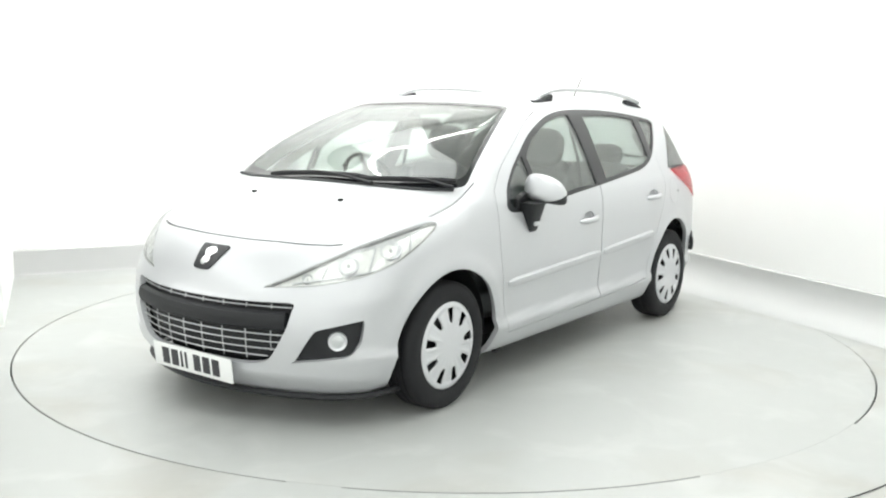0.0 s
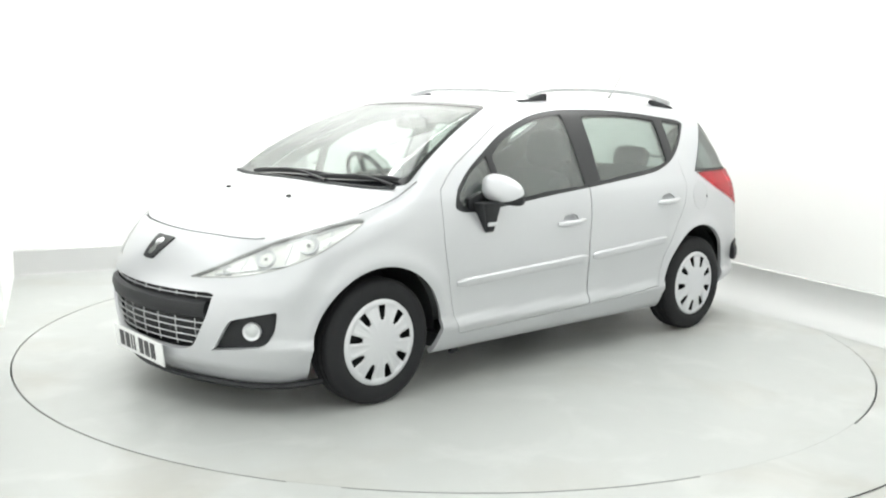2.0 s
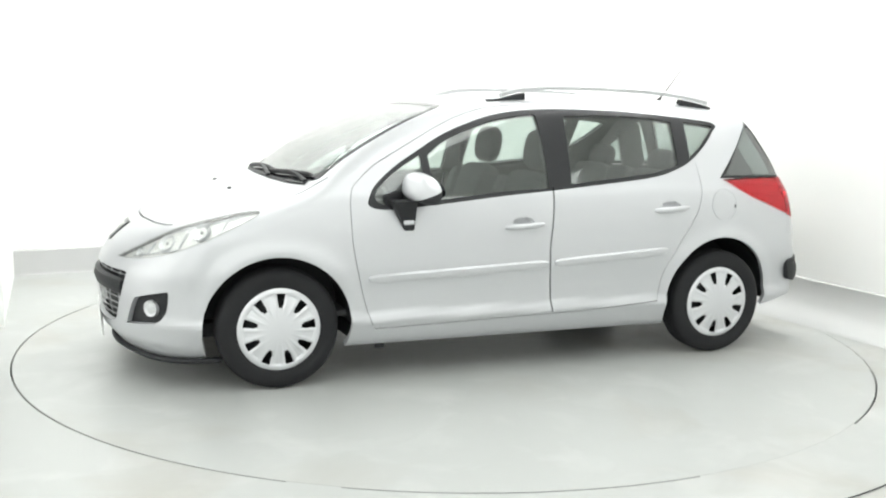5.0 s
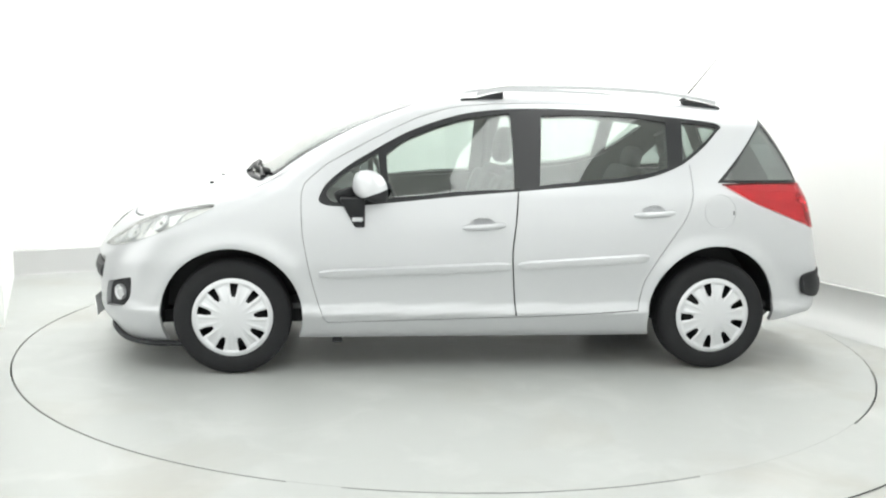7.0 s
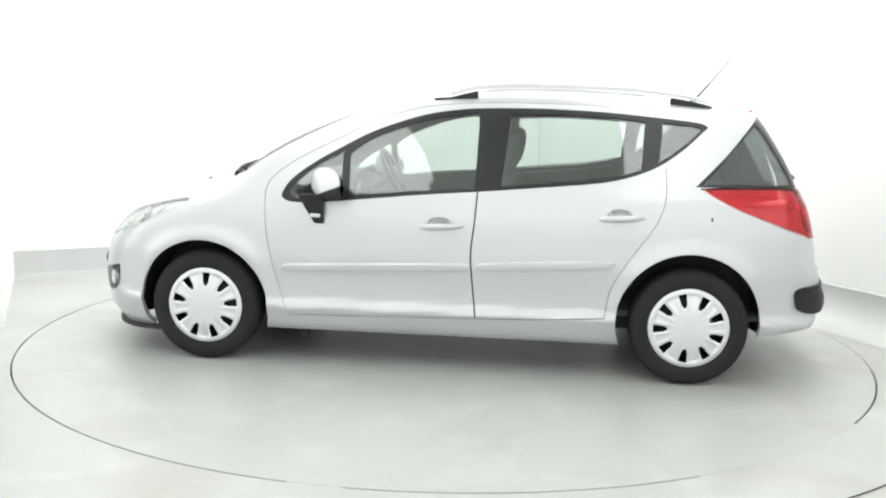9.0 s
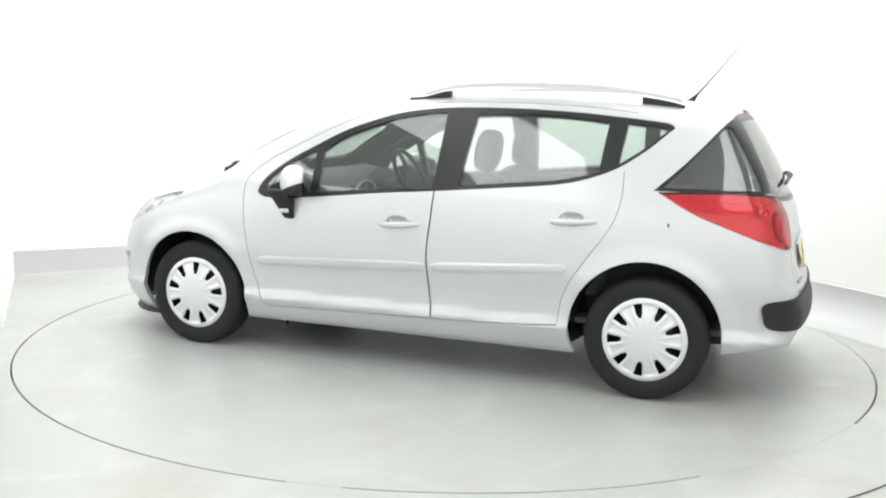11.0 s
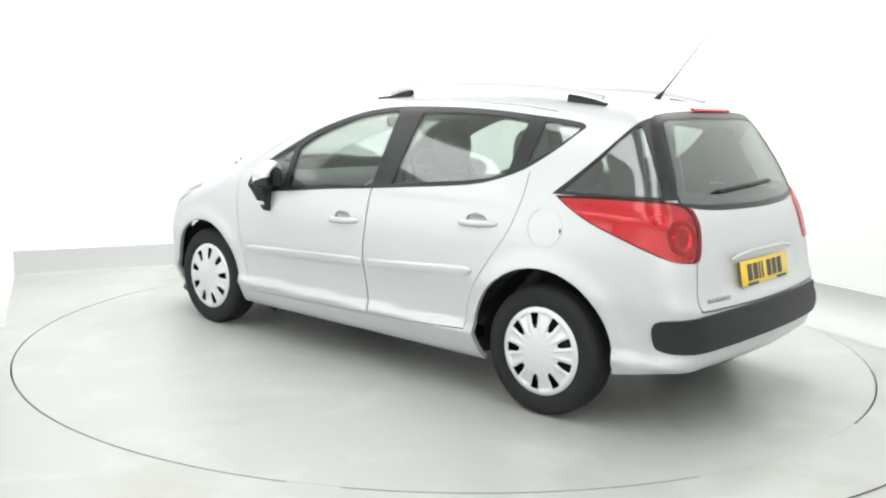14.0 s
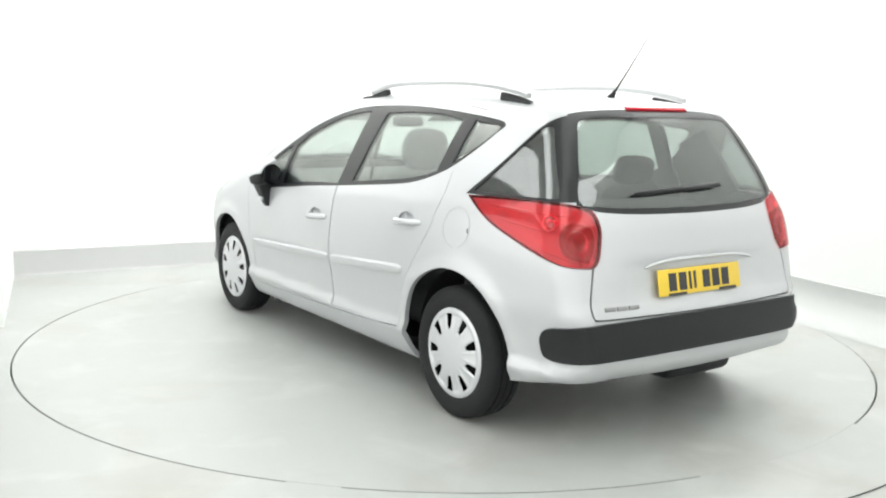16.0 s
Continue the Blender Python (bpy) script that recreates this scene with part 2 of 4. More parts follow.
# the car's own space: x forward, y to its left, z up, origin on the ground between the axles
TOP = curve([(2.25, 0.52), (2.1, 0.625), (2.0, 0.70), (1.93, 0.742), (1.72, 0.848), (1.45, 0.94), (1.28, 0.99), (1.16, 1.035), (0.924, 1.193),
             (0.66, 1.315), (0.40, 1.398), (0.18, 1.442), (-0.1, 1.466), (-0.5, 1.475), (-0.9, 1.468), (-1.3, 1.443), (-1.62, 1.412), (-1.9, 1.385)])
NOSE = curve([(0.1, 1.95), (0.2, 2.02), (0.3, 2.075), (0.42, 2.09), (0.55, 2.075), (0.64, 2.04), (0.72, 2.0), (0.8, 1.97), (1.5, 1.9)])
TAIL = curve([(0.15, -1.88), (0.26, -1.95), (0.36, -1.993), (0.55, -1.992), (0.62, -1.968), (0.75, -1.945), (0.9, -1.915), (1.0, -1.87), (1.1, -1.83),
              (1.2, -1.775), (1.3, -1.715), (1.38, -1.665), (1.5, -1.6)])
FLANK = curve([(0.1, 0.72), (0.17, 0.775), (0.22, 0.815), (0.265, 0.838), (0.295, 0.851), (0.318, 0.861), (0.34, 0.856), (0.37, 0.843), (0.45, 0.848), (0.6, 0.866), (0.75, 0.862),
               (0.85, 0.853), (0.93, 0.836), (1.0, 0.802), (1.1, 0.752), (1.2, 0.70), (1.3, 0.642), (1.38, 0.588), (1.44, 0.535), (1.55, 0.43)])
TAPER = curve([(2.2, 0.70), (2.0, 0.80), (1.8, 0.885), (1.6, 0.943), (1.4, 0.972), (1.1, 0.99), (0.8, 1.0), (-0.9, 1.0), (-1.2, 0.985), (-1.5, 0.955),
               (-1.75, 0.905), (-1.95, 0.83), (-2.1, 0.74)])


def smax(a, b, k):
    h = np.maximum(k - np.abs(a - b), 0) / k
    return np.maximum(a, b) + h * h * k * 0.25


def body(p):
    """Negative inside the body, positive outside."""
    x, y, z = p[..., 0], np.abs(p[..., 1]), p[..., 2]
    flare = sum(0.014 * np.exp(-((np.hypot(x - c, z - 0.305) - 0.375) / 0.05) ** 2) for c in (1.27, -1.27)) * np.clip((z - 0.24) / 0.16, 0, 1)
    side = (y - FLANK(z) * TAPER(x) - flare) * 0.9
    top = (z - TOP(x) + (0.085 + 0.045 * np.clip((x - 0.6) / 0.8, 0, 1)) * y * y) * 0.85
    nose = x - NOSE(z) + 0.47 * y * y - 0.013 * np.exp(-((z - 0.235) / 0.032) ** 2)
    tail = TAIL(z) + (0.13 + 0.11 * np.clip((z - 0.7) / 0.6, 0, 1)) * y * y - x
    soft = lambda q, w: 1 / (1 + np.exp(-np.clip(q / w, -30, 30)))
    tail = tail + 0.016 * soft(0.43 - y, 0.022) * soft(0.765 - z, 0.012) * soft(z - 0.61, 0.015)
    tail = tail + 0.010 * soft(0.56 - y, 0.02) * soft(0.325 - z, 0.010)
    under = 0.17 - 0.03 * np.clip((x - 1.4) / 0.3, 0, 1) - z + 0.11 * np.clip((-1.35 - x) / 0.45, 0, 1) ** 1.5
    f = smax(side, top, 0.09)
    f = smax(f, nose, 0.11)
    f = smax(f, tail, 0.09)
    return smax(f, under, 0.04)


def hit(o, d, far=2.2):
    """Where rays from inside the body leave it."""
    lo, hi = np.zeros(len(o)), np.full(len(o), far)
    for _ in range(24):
        mid = (lo + hi) / 2
        inside = body(o + mid[:, None] * d) < 0
        lo, hi = np.where(inside, mid, lo), np.where(inside, hi, mid)
    return o + lo[:, None] * d


def gradient(p, e=0.004):
    g = np.stack([body(p + e * np.eye(3)[i]) - body(p - e * np.eye(3)[i]) for i in range(3)], -1)
    return g / np.maximum(np.linalg.norm(g, axis=1), 1e-9)[:, None]


# ---- the car's body: one smooth shell, cut into panels along their seams ----
def smooth_path(points, per=5, closed=True):
    """A rounded path through points; a point given twice stays a sharp corner."""
    out, n = [], len(points)
    P = [np.array(p, float) for p in points]
    same = lambda i, j: np.allclose(P[i % n], P[j % n])
    for i in range(n if closed else n - 1):
        a, b = P[i], P[(i + 1) % n]
        if same(i, i + 1):
            continue
        p0 = P[(i - 1) % n] if (closed or i > 0) else a
        p3 = P[(i + 2) % n] if (closed or i < n - 2) else b
        ta, tb = (b - p0) / 2, (p3 - a) / 2
        if same(i - 1, i) and (closed or i > 0):
            ta = (b - a) / 2
        if same(i + 1, i + 2):
            tb = (b - a) / 2
        la = np.linalg.norm(b - a)
        for v in (ta, tb):
            k = np.linalg.norm(v)
            if k > la:
                v *= la / k
        for k in range(per):
            t = k / per
            out.append((2 * t**3 - 3 * t**2 + 1) * a + (t**3 - 2 * t**2 + t) * ta + (3 * t**2 - 2 * t**3) * b + (t**3 - t**2) * tb)
    if not closed:
        out.append(P[-1])
    return np.array(out)


def band(path, width, project_scale=(1, 1)):
    """The outline of a strip of that width along an open path."""
    s = np.array(project_scale)
    q = np.array(path) * s
    d = np.gradient(q, axis=0)
    nrm = np.stack([-d[:, 1], d[:, 0]], -1)
    nrm /= np.linalg.norm(nrm, axis=1)[:, None]
    return np.concatenate([q + nrm * width / 2, (q - nrm * width / 2)[::-1]]) / s


def inside(pts, poly):
    x, y = pts[:, 0], pts[:, 1]
    r = np.zeros(len(pts), bool)
    for (ax, ay), (bx, by) in zip(poly, np.roll(poly, -1, 0)):
        c = (ay > y) != (by > y)
        r ^= c & (x < (bx - ax) * (y - ay) / (by - ay + 1e-30) + ax)
    return r


MAPS = {
    "side": lambda p: p[:, [0, 2]],
    "top": lambda p: p[:, [0, 1]],
    "back": lambda p: p[:, [1, 2]],
    "front": lambda p: np.stack([np.degrees(np.arctan2(p[:, 1], p[:, 0] - 1.0)), p[:, 2] * 60], -1),
    "rear": lambda p: np.stack([np.degrees(np.arctan2(p[:, 1], -1.0 - p[:, 0])), p[:, 2] * 60], -1),
}


class Shell:
    """The left half of the body's skin as faces with labels."""

    def __init__(self):
        stations = [((1.08, 0, 0.6), (math.sin(a), math.cos(a))) for a in (math.pi / 2 * (1 - i / 60) for i in range(60))]
        stations += [((1.08 - 2.18 * i / 110, 0, 0.6 + 0.12 * i / 110), (0, 1)) for i in range(111)]
        stations += [((-1.1, 0, 0.72), (-math.sin(a), math.cos(a))) for a in (math.pi / 2 * i / 56 for i in range(1, 57))]
        phis = np.linspace(-math.pi / 2, math.pi / 2, 125)
        o, d = [], []
        for c, (hx, hy) in stations:
            for f in phis:
                o.append(c)
                d.append((math.cos(f) * hx, math.cos(f) * hy, math.sin(f)))
        v = hit(np.array(o, float), np.array(d))
        v[np.abs(v[:, 1]) < 1e-4, 1] = 0
        self.v = [tuple(p) for p in v]
        m = len(phis)
        self.f, self.tag = [], []
        for i in range(len(stations) - 1):
            for j in range(m - 1):
                q = [i * m + j, (i + 1) * m + j, (i + 1) * m + j + 1, i * m + j + 1]
                pq = v[q]
                if np.linalg.norm(pq[0] - pq[3]) < 1e-5:
                    continue
                if np.linalg.norm(pq[0] - pq[1]) < 1e-5:
                    q = q[:1] + q[2:]
                elif np.linalg.norm(pq[2] - pq[3]) < 1e-5:
                    q = q[:3]
                self.f.append(q)
                self.tag.append("skin")

    def centres(self, V):
        flat = np.concatenate([np.array(f) for f in self.f])
        ln = np.array([len(f) for f in self.f])
        st = np.concatenate([[0], np.cumsum(ln)[:-1]])
        return np.add.reduceat(V[flat], st) / ln[:, None], flat, st

    def cut(self, how, outline, tag, where, only=None):
        """Cut along an outline, in one of MAPS, the faces whose middle satisfies where; those inside get the tag."""
        poly = np.array(outline, float)
        if how in ("front", "rear"):
            poly = poly * (1, 60)
        V = np.array(self.v)
        c3, flat, st = self.centres(V)
        P = MAPS[how](V)
        lo, hi = np.minimum.reduceat(P[flat], st), np.maximum.reduceat(P[flat], st)
        ok = where(c3)
        if only:
            ok &= np.array([t in only for t in self.tag])
        near = np.zeros(len(ok), bool)
        segs = list(zip(poly, np.roll(poly, -1, 0)))
        for a, b in segs:
            near |= ok & (hi >= np.minimum(a, b) - 1e-6).all(1) & (lo <= np.maximum(a, b) + 1e-6).all(1)
        hot = np.nonzero(near)[0]
        P = [tuple(p) for p in P]
        work = [(self.f[i], self.tag[i]) for i in hot]
        for (ax, ay), (bx, by) in segs:
            dx, dy = bx - ax, by - ay
            L2 = dx * dx + dy * dy
            if L2 < 1e-14:
                continue
            nxt = []
            x0, x1, y0, y1 = min(ax, bx), max(ax, bx), min(ay, by), max(ay, by)
            for face, t in work:
                xs, ys = [P[i][0] for i in face], [P[i][1] for i in face]
                if max(xs) < x0 or min(xs) > x1 or max(ys) < y0 or min(ys) > y1:
                    nxt.append((face, t))
                    continue
                s = [dx * (y - ay) - dy * (x - ax) for x, y in zip(xs, ys)]
                eps = 1e-7 * max(1, L2)
                if max(s) <= eps or min(s) >= -eps:
                    nxt.append((face, t))
                    continue
                ts, A, B = [], [], []
                k = len(face)
                for i in range(k):
                    j = (i + 1) % k
                    (A if s[i] >= 0 else B).append(face[i])
                    if (s[i] >= 0) != (s[j] >= 0):
                        r = s[i] / (s[i] - s[j])
                        p, q = P[face[i]], P[face[j]]
                        n2 = (p[0] + r * (q[0] - p[0]), p[1] + r * (q[1] - p[1]))
                        ts.append(((n2[0] - ax) * dx + (n2[1] - ay) * dy) / L2)
                        p, q = self.v[face[i]], self.v[face[j]]
                        self.v.append(tuple(p[m] + r * (q[m] - p[m]) for m in range(3)))
                        P.append(n2)
                        A.append(len(P) - 1)
                        B.append(len(P) - 1)
                if len(ts) < 2 or max(ts) < -0.02 or min(ts) > 1.02:
                    nxt.append((face, t))
                    continue
                nxt += [(q, t) for q in (A, B) if len(q) > 2]
            work = nxt
        gone = set(hot.tolist())
        self.f = [f for i, f in enumerate(self.f) if i not in gone] + [w[0] for w in work]
        self.tag = [t for i, t in enumerate(self.tag) if i not in gone] + [w[1] for w in work]
        V = np.array(self.v)
        c3 = self.centres(V)[0]
        sel = where(c3) & inside(MAPS[how](c3), poly)
        for i in np.nonzero(sel)[0]:
            if not only or self.tag[i] in only:
                self.tag[i] = tag

    def seam(self, how, path, width, where, only=None, tag="gap"):
        scale = (0.0165, 1 / 60) if how in ("front", "rear") else (1, 1)
        p = np.array(path, float) * ((1, 60) if how in ("front", "rear") else (1, 1))
        b = band(p, width, scale)
        self.cut(how, b / ((1, 60) if how in ("front", "rear") else (1, 1)), tag, where, only)

    def panel(self, name, tags, mats, parent, side=1, offset=0.0, thick=0.02, label="", both=False, rim_mat=0):
        """The faces of some tags as a panel with thickness; side -1 mirrors it, both joins the halves."""
        tags = {tags} if isinstance(tags, str) else set(tags)
        pick = [f for f, t in zip(self.f, self.tag) if t in tags]
        ids = sorted({i for f in pick for i in f})
        new_id = {i: k for k, i in enumerate(ids)}
        P = np.array([self.v[i] for i in ids])
        N = gradient(P)
        if callable(offset):
            offset = offset(P)
        verts, faces, normals, mat = [], [], [], []
        edges = {}
        for f in pick:
            for a, b in zip(f, f[1:] + f[:1]):
                edges[(a, b)] = edges.get((a, b), 0) + 1
        rim = [(new_id[a], new_id[b]) for a, b in edges if (b, a) not in edges and not (abs(self.v[a][1]) < 1e-4 and abs(self.v[b][1]) < 1e-4)]
        pick = [[new_id[i] for i in f] for f in pick]
        for sgn in ((1, -1) if both else (side,)):
            flip = np.array([1, sgn, 1])
            base, n = len(verts), len(P)
            NN = N.copy()
            if both:
                NN[np.abs(P[:, 1]) < 1e-4, 1] = 0
            verts += [tuple(q) for q in (P + NN * offset) * flip] + [tuple(q) for q in (P + NN * (offset - thick)) * flip]
            fn = NN * flip
            for f in pick:
                o = f if sgn > 0 else f[::-1]
                faces.append([base + i for i in o])
                normals += [fn[i] for i in o]
                mat.append(0)
                faces.append([base + n + i for i in o[::-1]])
                normals += [-fn[i] for i in o[::-1]]
                mat.append(1)
            for a, b in rim:
                q = [base + b, base + a, base + n + a, base + n + b]
                q = q if sgn > 0 else q[::-1]
                w = np.cross(np.array(verts[q[1]]) - verts[q[0]], np.array(verts[q[3]]) - verts[q[0]])
                w = w / max(np.linalg.norm(w), 1e-9)
                faces.append(q)
                normals += [w] * 4
                mat.append(rim_mat)
        ob = mesh_object(name, verts, faces, mats if isinstance(mats, (list, tuple)) else [mats, mats], True, mat)
        if len(ob.data.loops) == len(normals) and (np.ndim(offset) == 0 or name == "rear_bumper_strip"):
            ob.data.normals_split_custom_set([tuple(q) for q in normals])
        ob.parent = parent
        return tagged(ob, label)


shell = Shell()
SIDE = lambda c: (c[:, 1] > 0.3) & (c[:, 0] < 1.75) & (c[:, 0] > -1.82)
AHEAD = lambda c: (c[:, 0] > 1.2)
BEHIND = lambda c: (c[:, 0] < -1.15)
UP = lambda c: (c[:, 2] > 0.7)

# wheel openings and the open underside
for cx, r, cz in ((1.275, 0.358, 0.300), (-1.262, 0.362, 0.318)):
    a = np.linspace(0, 2 * math.pi, 48, endpoint=False)
    shell.cut("side", np.stack([cx + r * np.cos(a), cz + r * np.sin(a)], -1), "void", lambda c: c[:, 1] > 0.3)
shell.cut("side", [(-3, -1), (3, -1), (3, 0.153), (1.62, 0.153), (0.9, 0.186), (-0.92, 0.186), (-1.55, 0.245), (-1.85, 0.292), (-3, 0.292)], "void", lambda c: c[:, 2] < 0.5)

# front: lamps, grille opening, fog lamp recess
HEAD = smooth_path([(20.5, 0.616), (20.5, 0.616), (26.5, 0.662), (32.5, 0.712), (43.4, 0.792), (53.8, 0.842), (63.5, 0.872), (66, 0.868), (64.5, 0.845), (58.8, 0.792), (51.4, 0.726), (43.2, 0.673), (32.9, 0.634)])
shell.cut("front", HEAD, "headlight", AHEAD)
shell.cut("front", smooth_path([(-1, 0.748), (-1, 0.748), (4.9, 0.748), (5.2, 0.742), (3.2, 0.668), (2.4, 0.655), (-1, 0.652), (-1, 0.652)]), "badge", AHEAD)
shell.cut("front", smooth_path([(-1, 0.738), (-1, 0.738), (1.0, 0.735), (2.1, 0.722), (0.9, 0.704), (1.5, 0.686), (0.6, 0.670), (-1, 0.668), (-1, 0.668)]), "emblem", AHEAD, {"badge"})
GRILLE = smooth_path([(-6, 0.556), (-6, 0.556), (8, 0.556), (18.7, 0.557), (26.6, 0.56), (28.2, 0.553), (27.8, 0.53), (26.4, 0.447), (22.9, 0.331), (20.5, 0.298), (16, 0.285), (5.9, 0.287), (-6, 0.288), (-6, 0.288)])
shell.cut("front", GRILLE, "grille", AHEAD)
FOG = smooth_path([(27.5, 0.305), (28.5, 0.318), (32.2, 0.43), (33.5, 0.452), (42.6, 0.49), (43.8, 0.484), (43.2, 0.40), (40.8, 0.345), (37.5, 0.33)])
shell.cut("front", FOG, "fog", AHEAD)

# top: windscreen, bonnet seam
SCREEN = smooth_path([(1.225, -0.2), (1.225, -0.2), (1.225, 0.29), (1.185, 0.52), (1.115, 0.70), (1.07, 0.745), (1.0, 0.735), (0.756, 0.665), (0.40, 0.545), (0.345, 0.50), (0.352, 0.30), (0.36, -0.2), (0.36, -0.2)])
shell.cut("top", SCREEN, "screen", UP)
INNER = smooth_path([(1.165, -0.2), (1.165, -0.2), (1.165, 0.28), (1.125, 0.52), (1.07, 0.68), (1.03, 0.712), (0.985, 0.71), (0.748, 0.642), (0.415, 0.527), (0.378, 0.485), (0.395, 0.30), (0.40, -0.2), (0.40, -0.2)])
shell.cut("top", INNER, "windscreen", UP, {"screen"})

# side windows
DLO = smooth_path([(0.838, 0.915), (0.80, 0.985), (0.687, 1.077), (0.545, 1.161), (0.40, 1.240), (0.25, 1.298), (0.103, 1.342), (-0.048, 1.367), (-0.2, 1.379), (-0.5, 1.382), (-0.81, 1.371), (-1.114, 1.346),
                   (-1.30, 1.325), (-1.335, 1.305), (-1.31, 1.28), (-1.218, 1.195), (-1.084, 1.103), (-0.927, 1.043), (-0.775, 1.013), (-0.476, 0.983), (-0.182, 0.956), (0.109, 0.932), (0.397, 0.902), (0.682, 0.875), (0.79, 0.877), (0.83, 0.893)], 3)
shell.cut("side", DLO, "frame", SIDE)
GLASS_FRONT = smooth_path([(0.495, 1.135), (0.495, 1.135), (0.40, 1.205), (0.25, 1.268), (0.103, 1.315), (-0.02, 1.338), (-0.14, 1.353), (-0.165, 1.345), (-0.168, 1.16), (-0.164, 0.969), (-0.164, 0.969), (0.109, 0.955), (0.397, 0.925), (0.485, 0.916), (0.485, 0.916)])
shell.cut("side", GLASS_FRONT, "glass_front", SIDE, {"frame"})
GLASS_REAR = smooth_path([(-0.335, 1.345), (-0.335, 1.345), (-0.6, 1.354), (-0.85, 1.345), (-1.02, 1.325), (-1.02, 1.325), (-1.0, 1.087), (-1.0, 1.087), (-0.915, 1.062), (-0.775, 1.037), (-0.476, 1.007), (-0.30, 0.988), (-0.30, 0.988)])
shell.cut("side", GLASS_REAR, "glass_rear", SIDE, {"frame"})
GLASS_SMALL = smooth_path([(-1.11, 1.326), (-1.11, 1.326), (-1.29, 1.307), (-1.305, 1.295), (-1.205, 1.205), (-1.09, 1.125), (-1.09, 1.125)])
shell.cut("side", GLASS_SMALL, "glass_small", SIDE, {"frame"})
GLASS_TRI = smooth_path([(0.795, 0.955), (0.69, 1.052), (0.535, 1.142), (0.535, 1.142), (0.522, 0.914), (0.522, 0.914), (0.68, 0.90), (0.775, 0.902)])
shell.cut("side", GLASS_TRI, "glass_tri", SIDE, {"frame"})

# tail: dark glass band round the rear corner, lamps, bumper strip
SIDE_DARK = smooth_path([(-1.268, 1.010), (-1.268, 1.010), (-1.36, 1.098), (-1.45, 1.192), (-1.55, 1.31), (-1.59, 1.352), (-1.63, 1.362), (-2.1, 1.362), (-2.1, 1.362), (-2.1, 1.012), (-2.1, 1.012)])
shell.cut("side", SIDE_DARK, "rear_dark", lambda c: (c[:, 0] < -1.2) & (c[:, 1] > 0.40))
BACK_DARK = smooth_path([(-0.3, 1.387), (-0.3, 1.387), (0.25, 1.384), (0.42, 1.374), (0.50, 1.362), (0.50, 1.362), (0.62, 1.0), (0.62, 1.0), (0.52, 0.972), (0.3, 0.958), (-0.3, 0.952), (-0.3, 0.952)])
shell.cut("back", BACK_DARK, "rear_dark", lambda c: c[:, 0] < -1.4)
shell.cut("back", smooth_path([(-0.3, 1.355), (-0.3, 1.355), (0.25, 1.352), (0.45, 1.342), (0.49, 1.31), (0.60, 1.04), (0.585, 1.0), (0.3, 0.983), (-0.3, 0.98), (-0.3, 0.98)]), "glass_back", lambda c: c[:, 0] < -1.4, {"rear_dark"})
shell.cut("side", smooth_path([(-1.312, 1.026), (-1.312, 1.026), (-1.39, 1.108), (-1.56, 1.305), (-1.59, 1.312), (-1.645, 1.235), (-1.745, 1.06), (-1.755, 1.026), (-1.755, 1.026)]), "glass_corner", lambda c: (c[:, 0] < -1.2) & (c[:, 1] > 0.5), {"rear_dark"})
LAMP = smooth_path([(69.5, 1.004), (69.5, 1.004), (55, 1.013), (42, 1.010), (36, 0.992), (33.3, 0.965), (32.0, 0.90), (32.4, 0.80), (33.5, 0.762), (35, 0.757), (41.2, 0.772), (53.3, 0.862), (60, 0.912)])
shell.cut("rear", LAMP, "tail_lamp", BEHIND)
shell.cut("rear", smooth_path([(40.5, 0.925), (37, 0.935), (34, 0.91), (33.2, 0.86), (34, 0.80), (37.5, 0.79), (40.5, 0.82), (41.5, 0.87)]), "lamp_dark", BEHIND, {"tail_lamp"})
STRIP = smooth_path([(-8, 0.548), (-8, 0.548), (15, 0.546), (31, 0.538), (41.5, 0.522), (43.6, 0.508), (44.0, 0.48), (43, 0.41), (40.5, 0.388), (35, 0.384), (15, 0.396), (-8, 0.40), (-8, 0.40)])
shell.cut("rear", STRIP, "strip", BEHIND)

# seams
D = {"skin", "frame"}
DOOR_FRONT = smooth_path([(0.905, 0.99), (0.925, 0.924), (0.916, 0.712), (0.868, 0.479), (0.812, 0.301), (0.79, 0.277)], 4, False)
DOOR_MID = smooth_path([(-0.183, 0.975), (-0.172, 0.80), (-0.157, 0.64), (-0.172, 0.45), (-0.188, 0.302)], 4, False)
DOOR_LOW = smooth_path([(0.79, 0.277), (0.3, 0.289), (-0.188, 0.302), (-0.6, 0.318), (-0.845, 0.335)], 4, False)
DOOR_REAR = smooth_path([(-0.845, 0.335), (-0.874, 0.498), (-0.975, 0.668), (-1.085, 0.83), (-1.125, 0.96), (-1.122, 1.10)], 4, False)
DOOR_TOP = smooth_path([(0.905, 0.99), (0.80, 1.078), (0.687, 1.142), (0.545, 1.217), (0.40, 1.290), (0.25, 1.347), (0.10, 1.384), (-0.2, 1.406), (-0.6, 1.408), (-0.95, 1.392), (-1.15, 1.370)], 4, False)
for path, w in ((DOOR_TOP, 0.003), (DOOR_FRONT, 0.003), (DOOR_MID, 0.008), (DOOR_LOW, 0.005), (DOOR_REAR, 0.003)):
    shell.seam("side", path, w, SIDE, D, "gap_door")
shell.seam("top", smooth_path([(1.857, -0.1), (1.85, 0.15), (1.81, 0.40), (1.765, 0.535), (1.735, 0.585)], 4, False), 0.008, UP, {"skin"}, "gap_bonnet")
shell.seam("top", smooth_path([(1.35, 0.752), (1.2, 0.77), (1.02, 0.765)], 4, False), 0.005, UP, {"skin"}, "gap_wing")
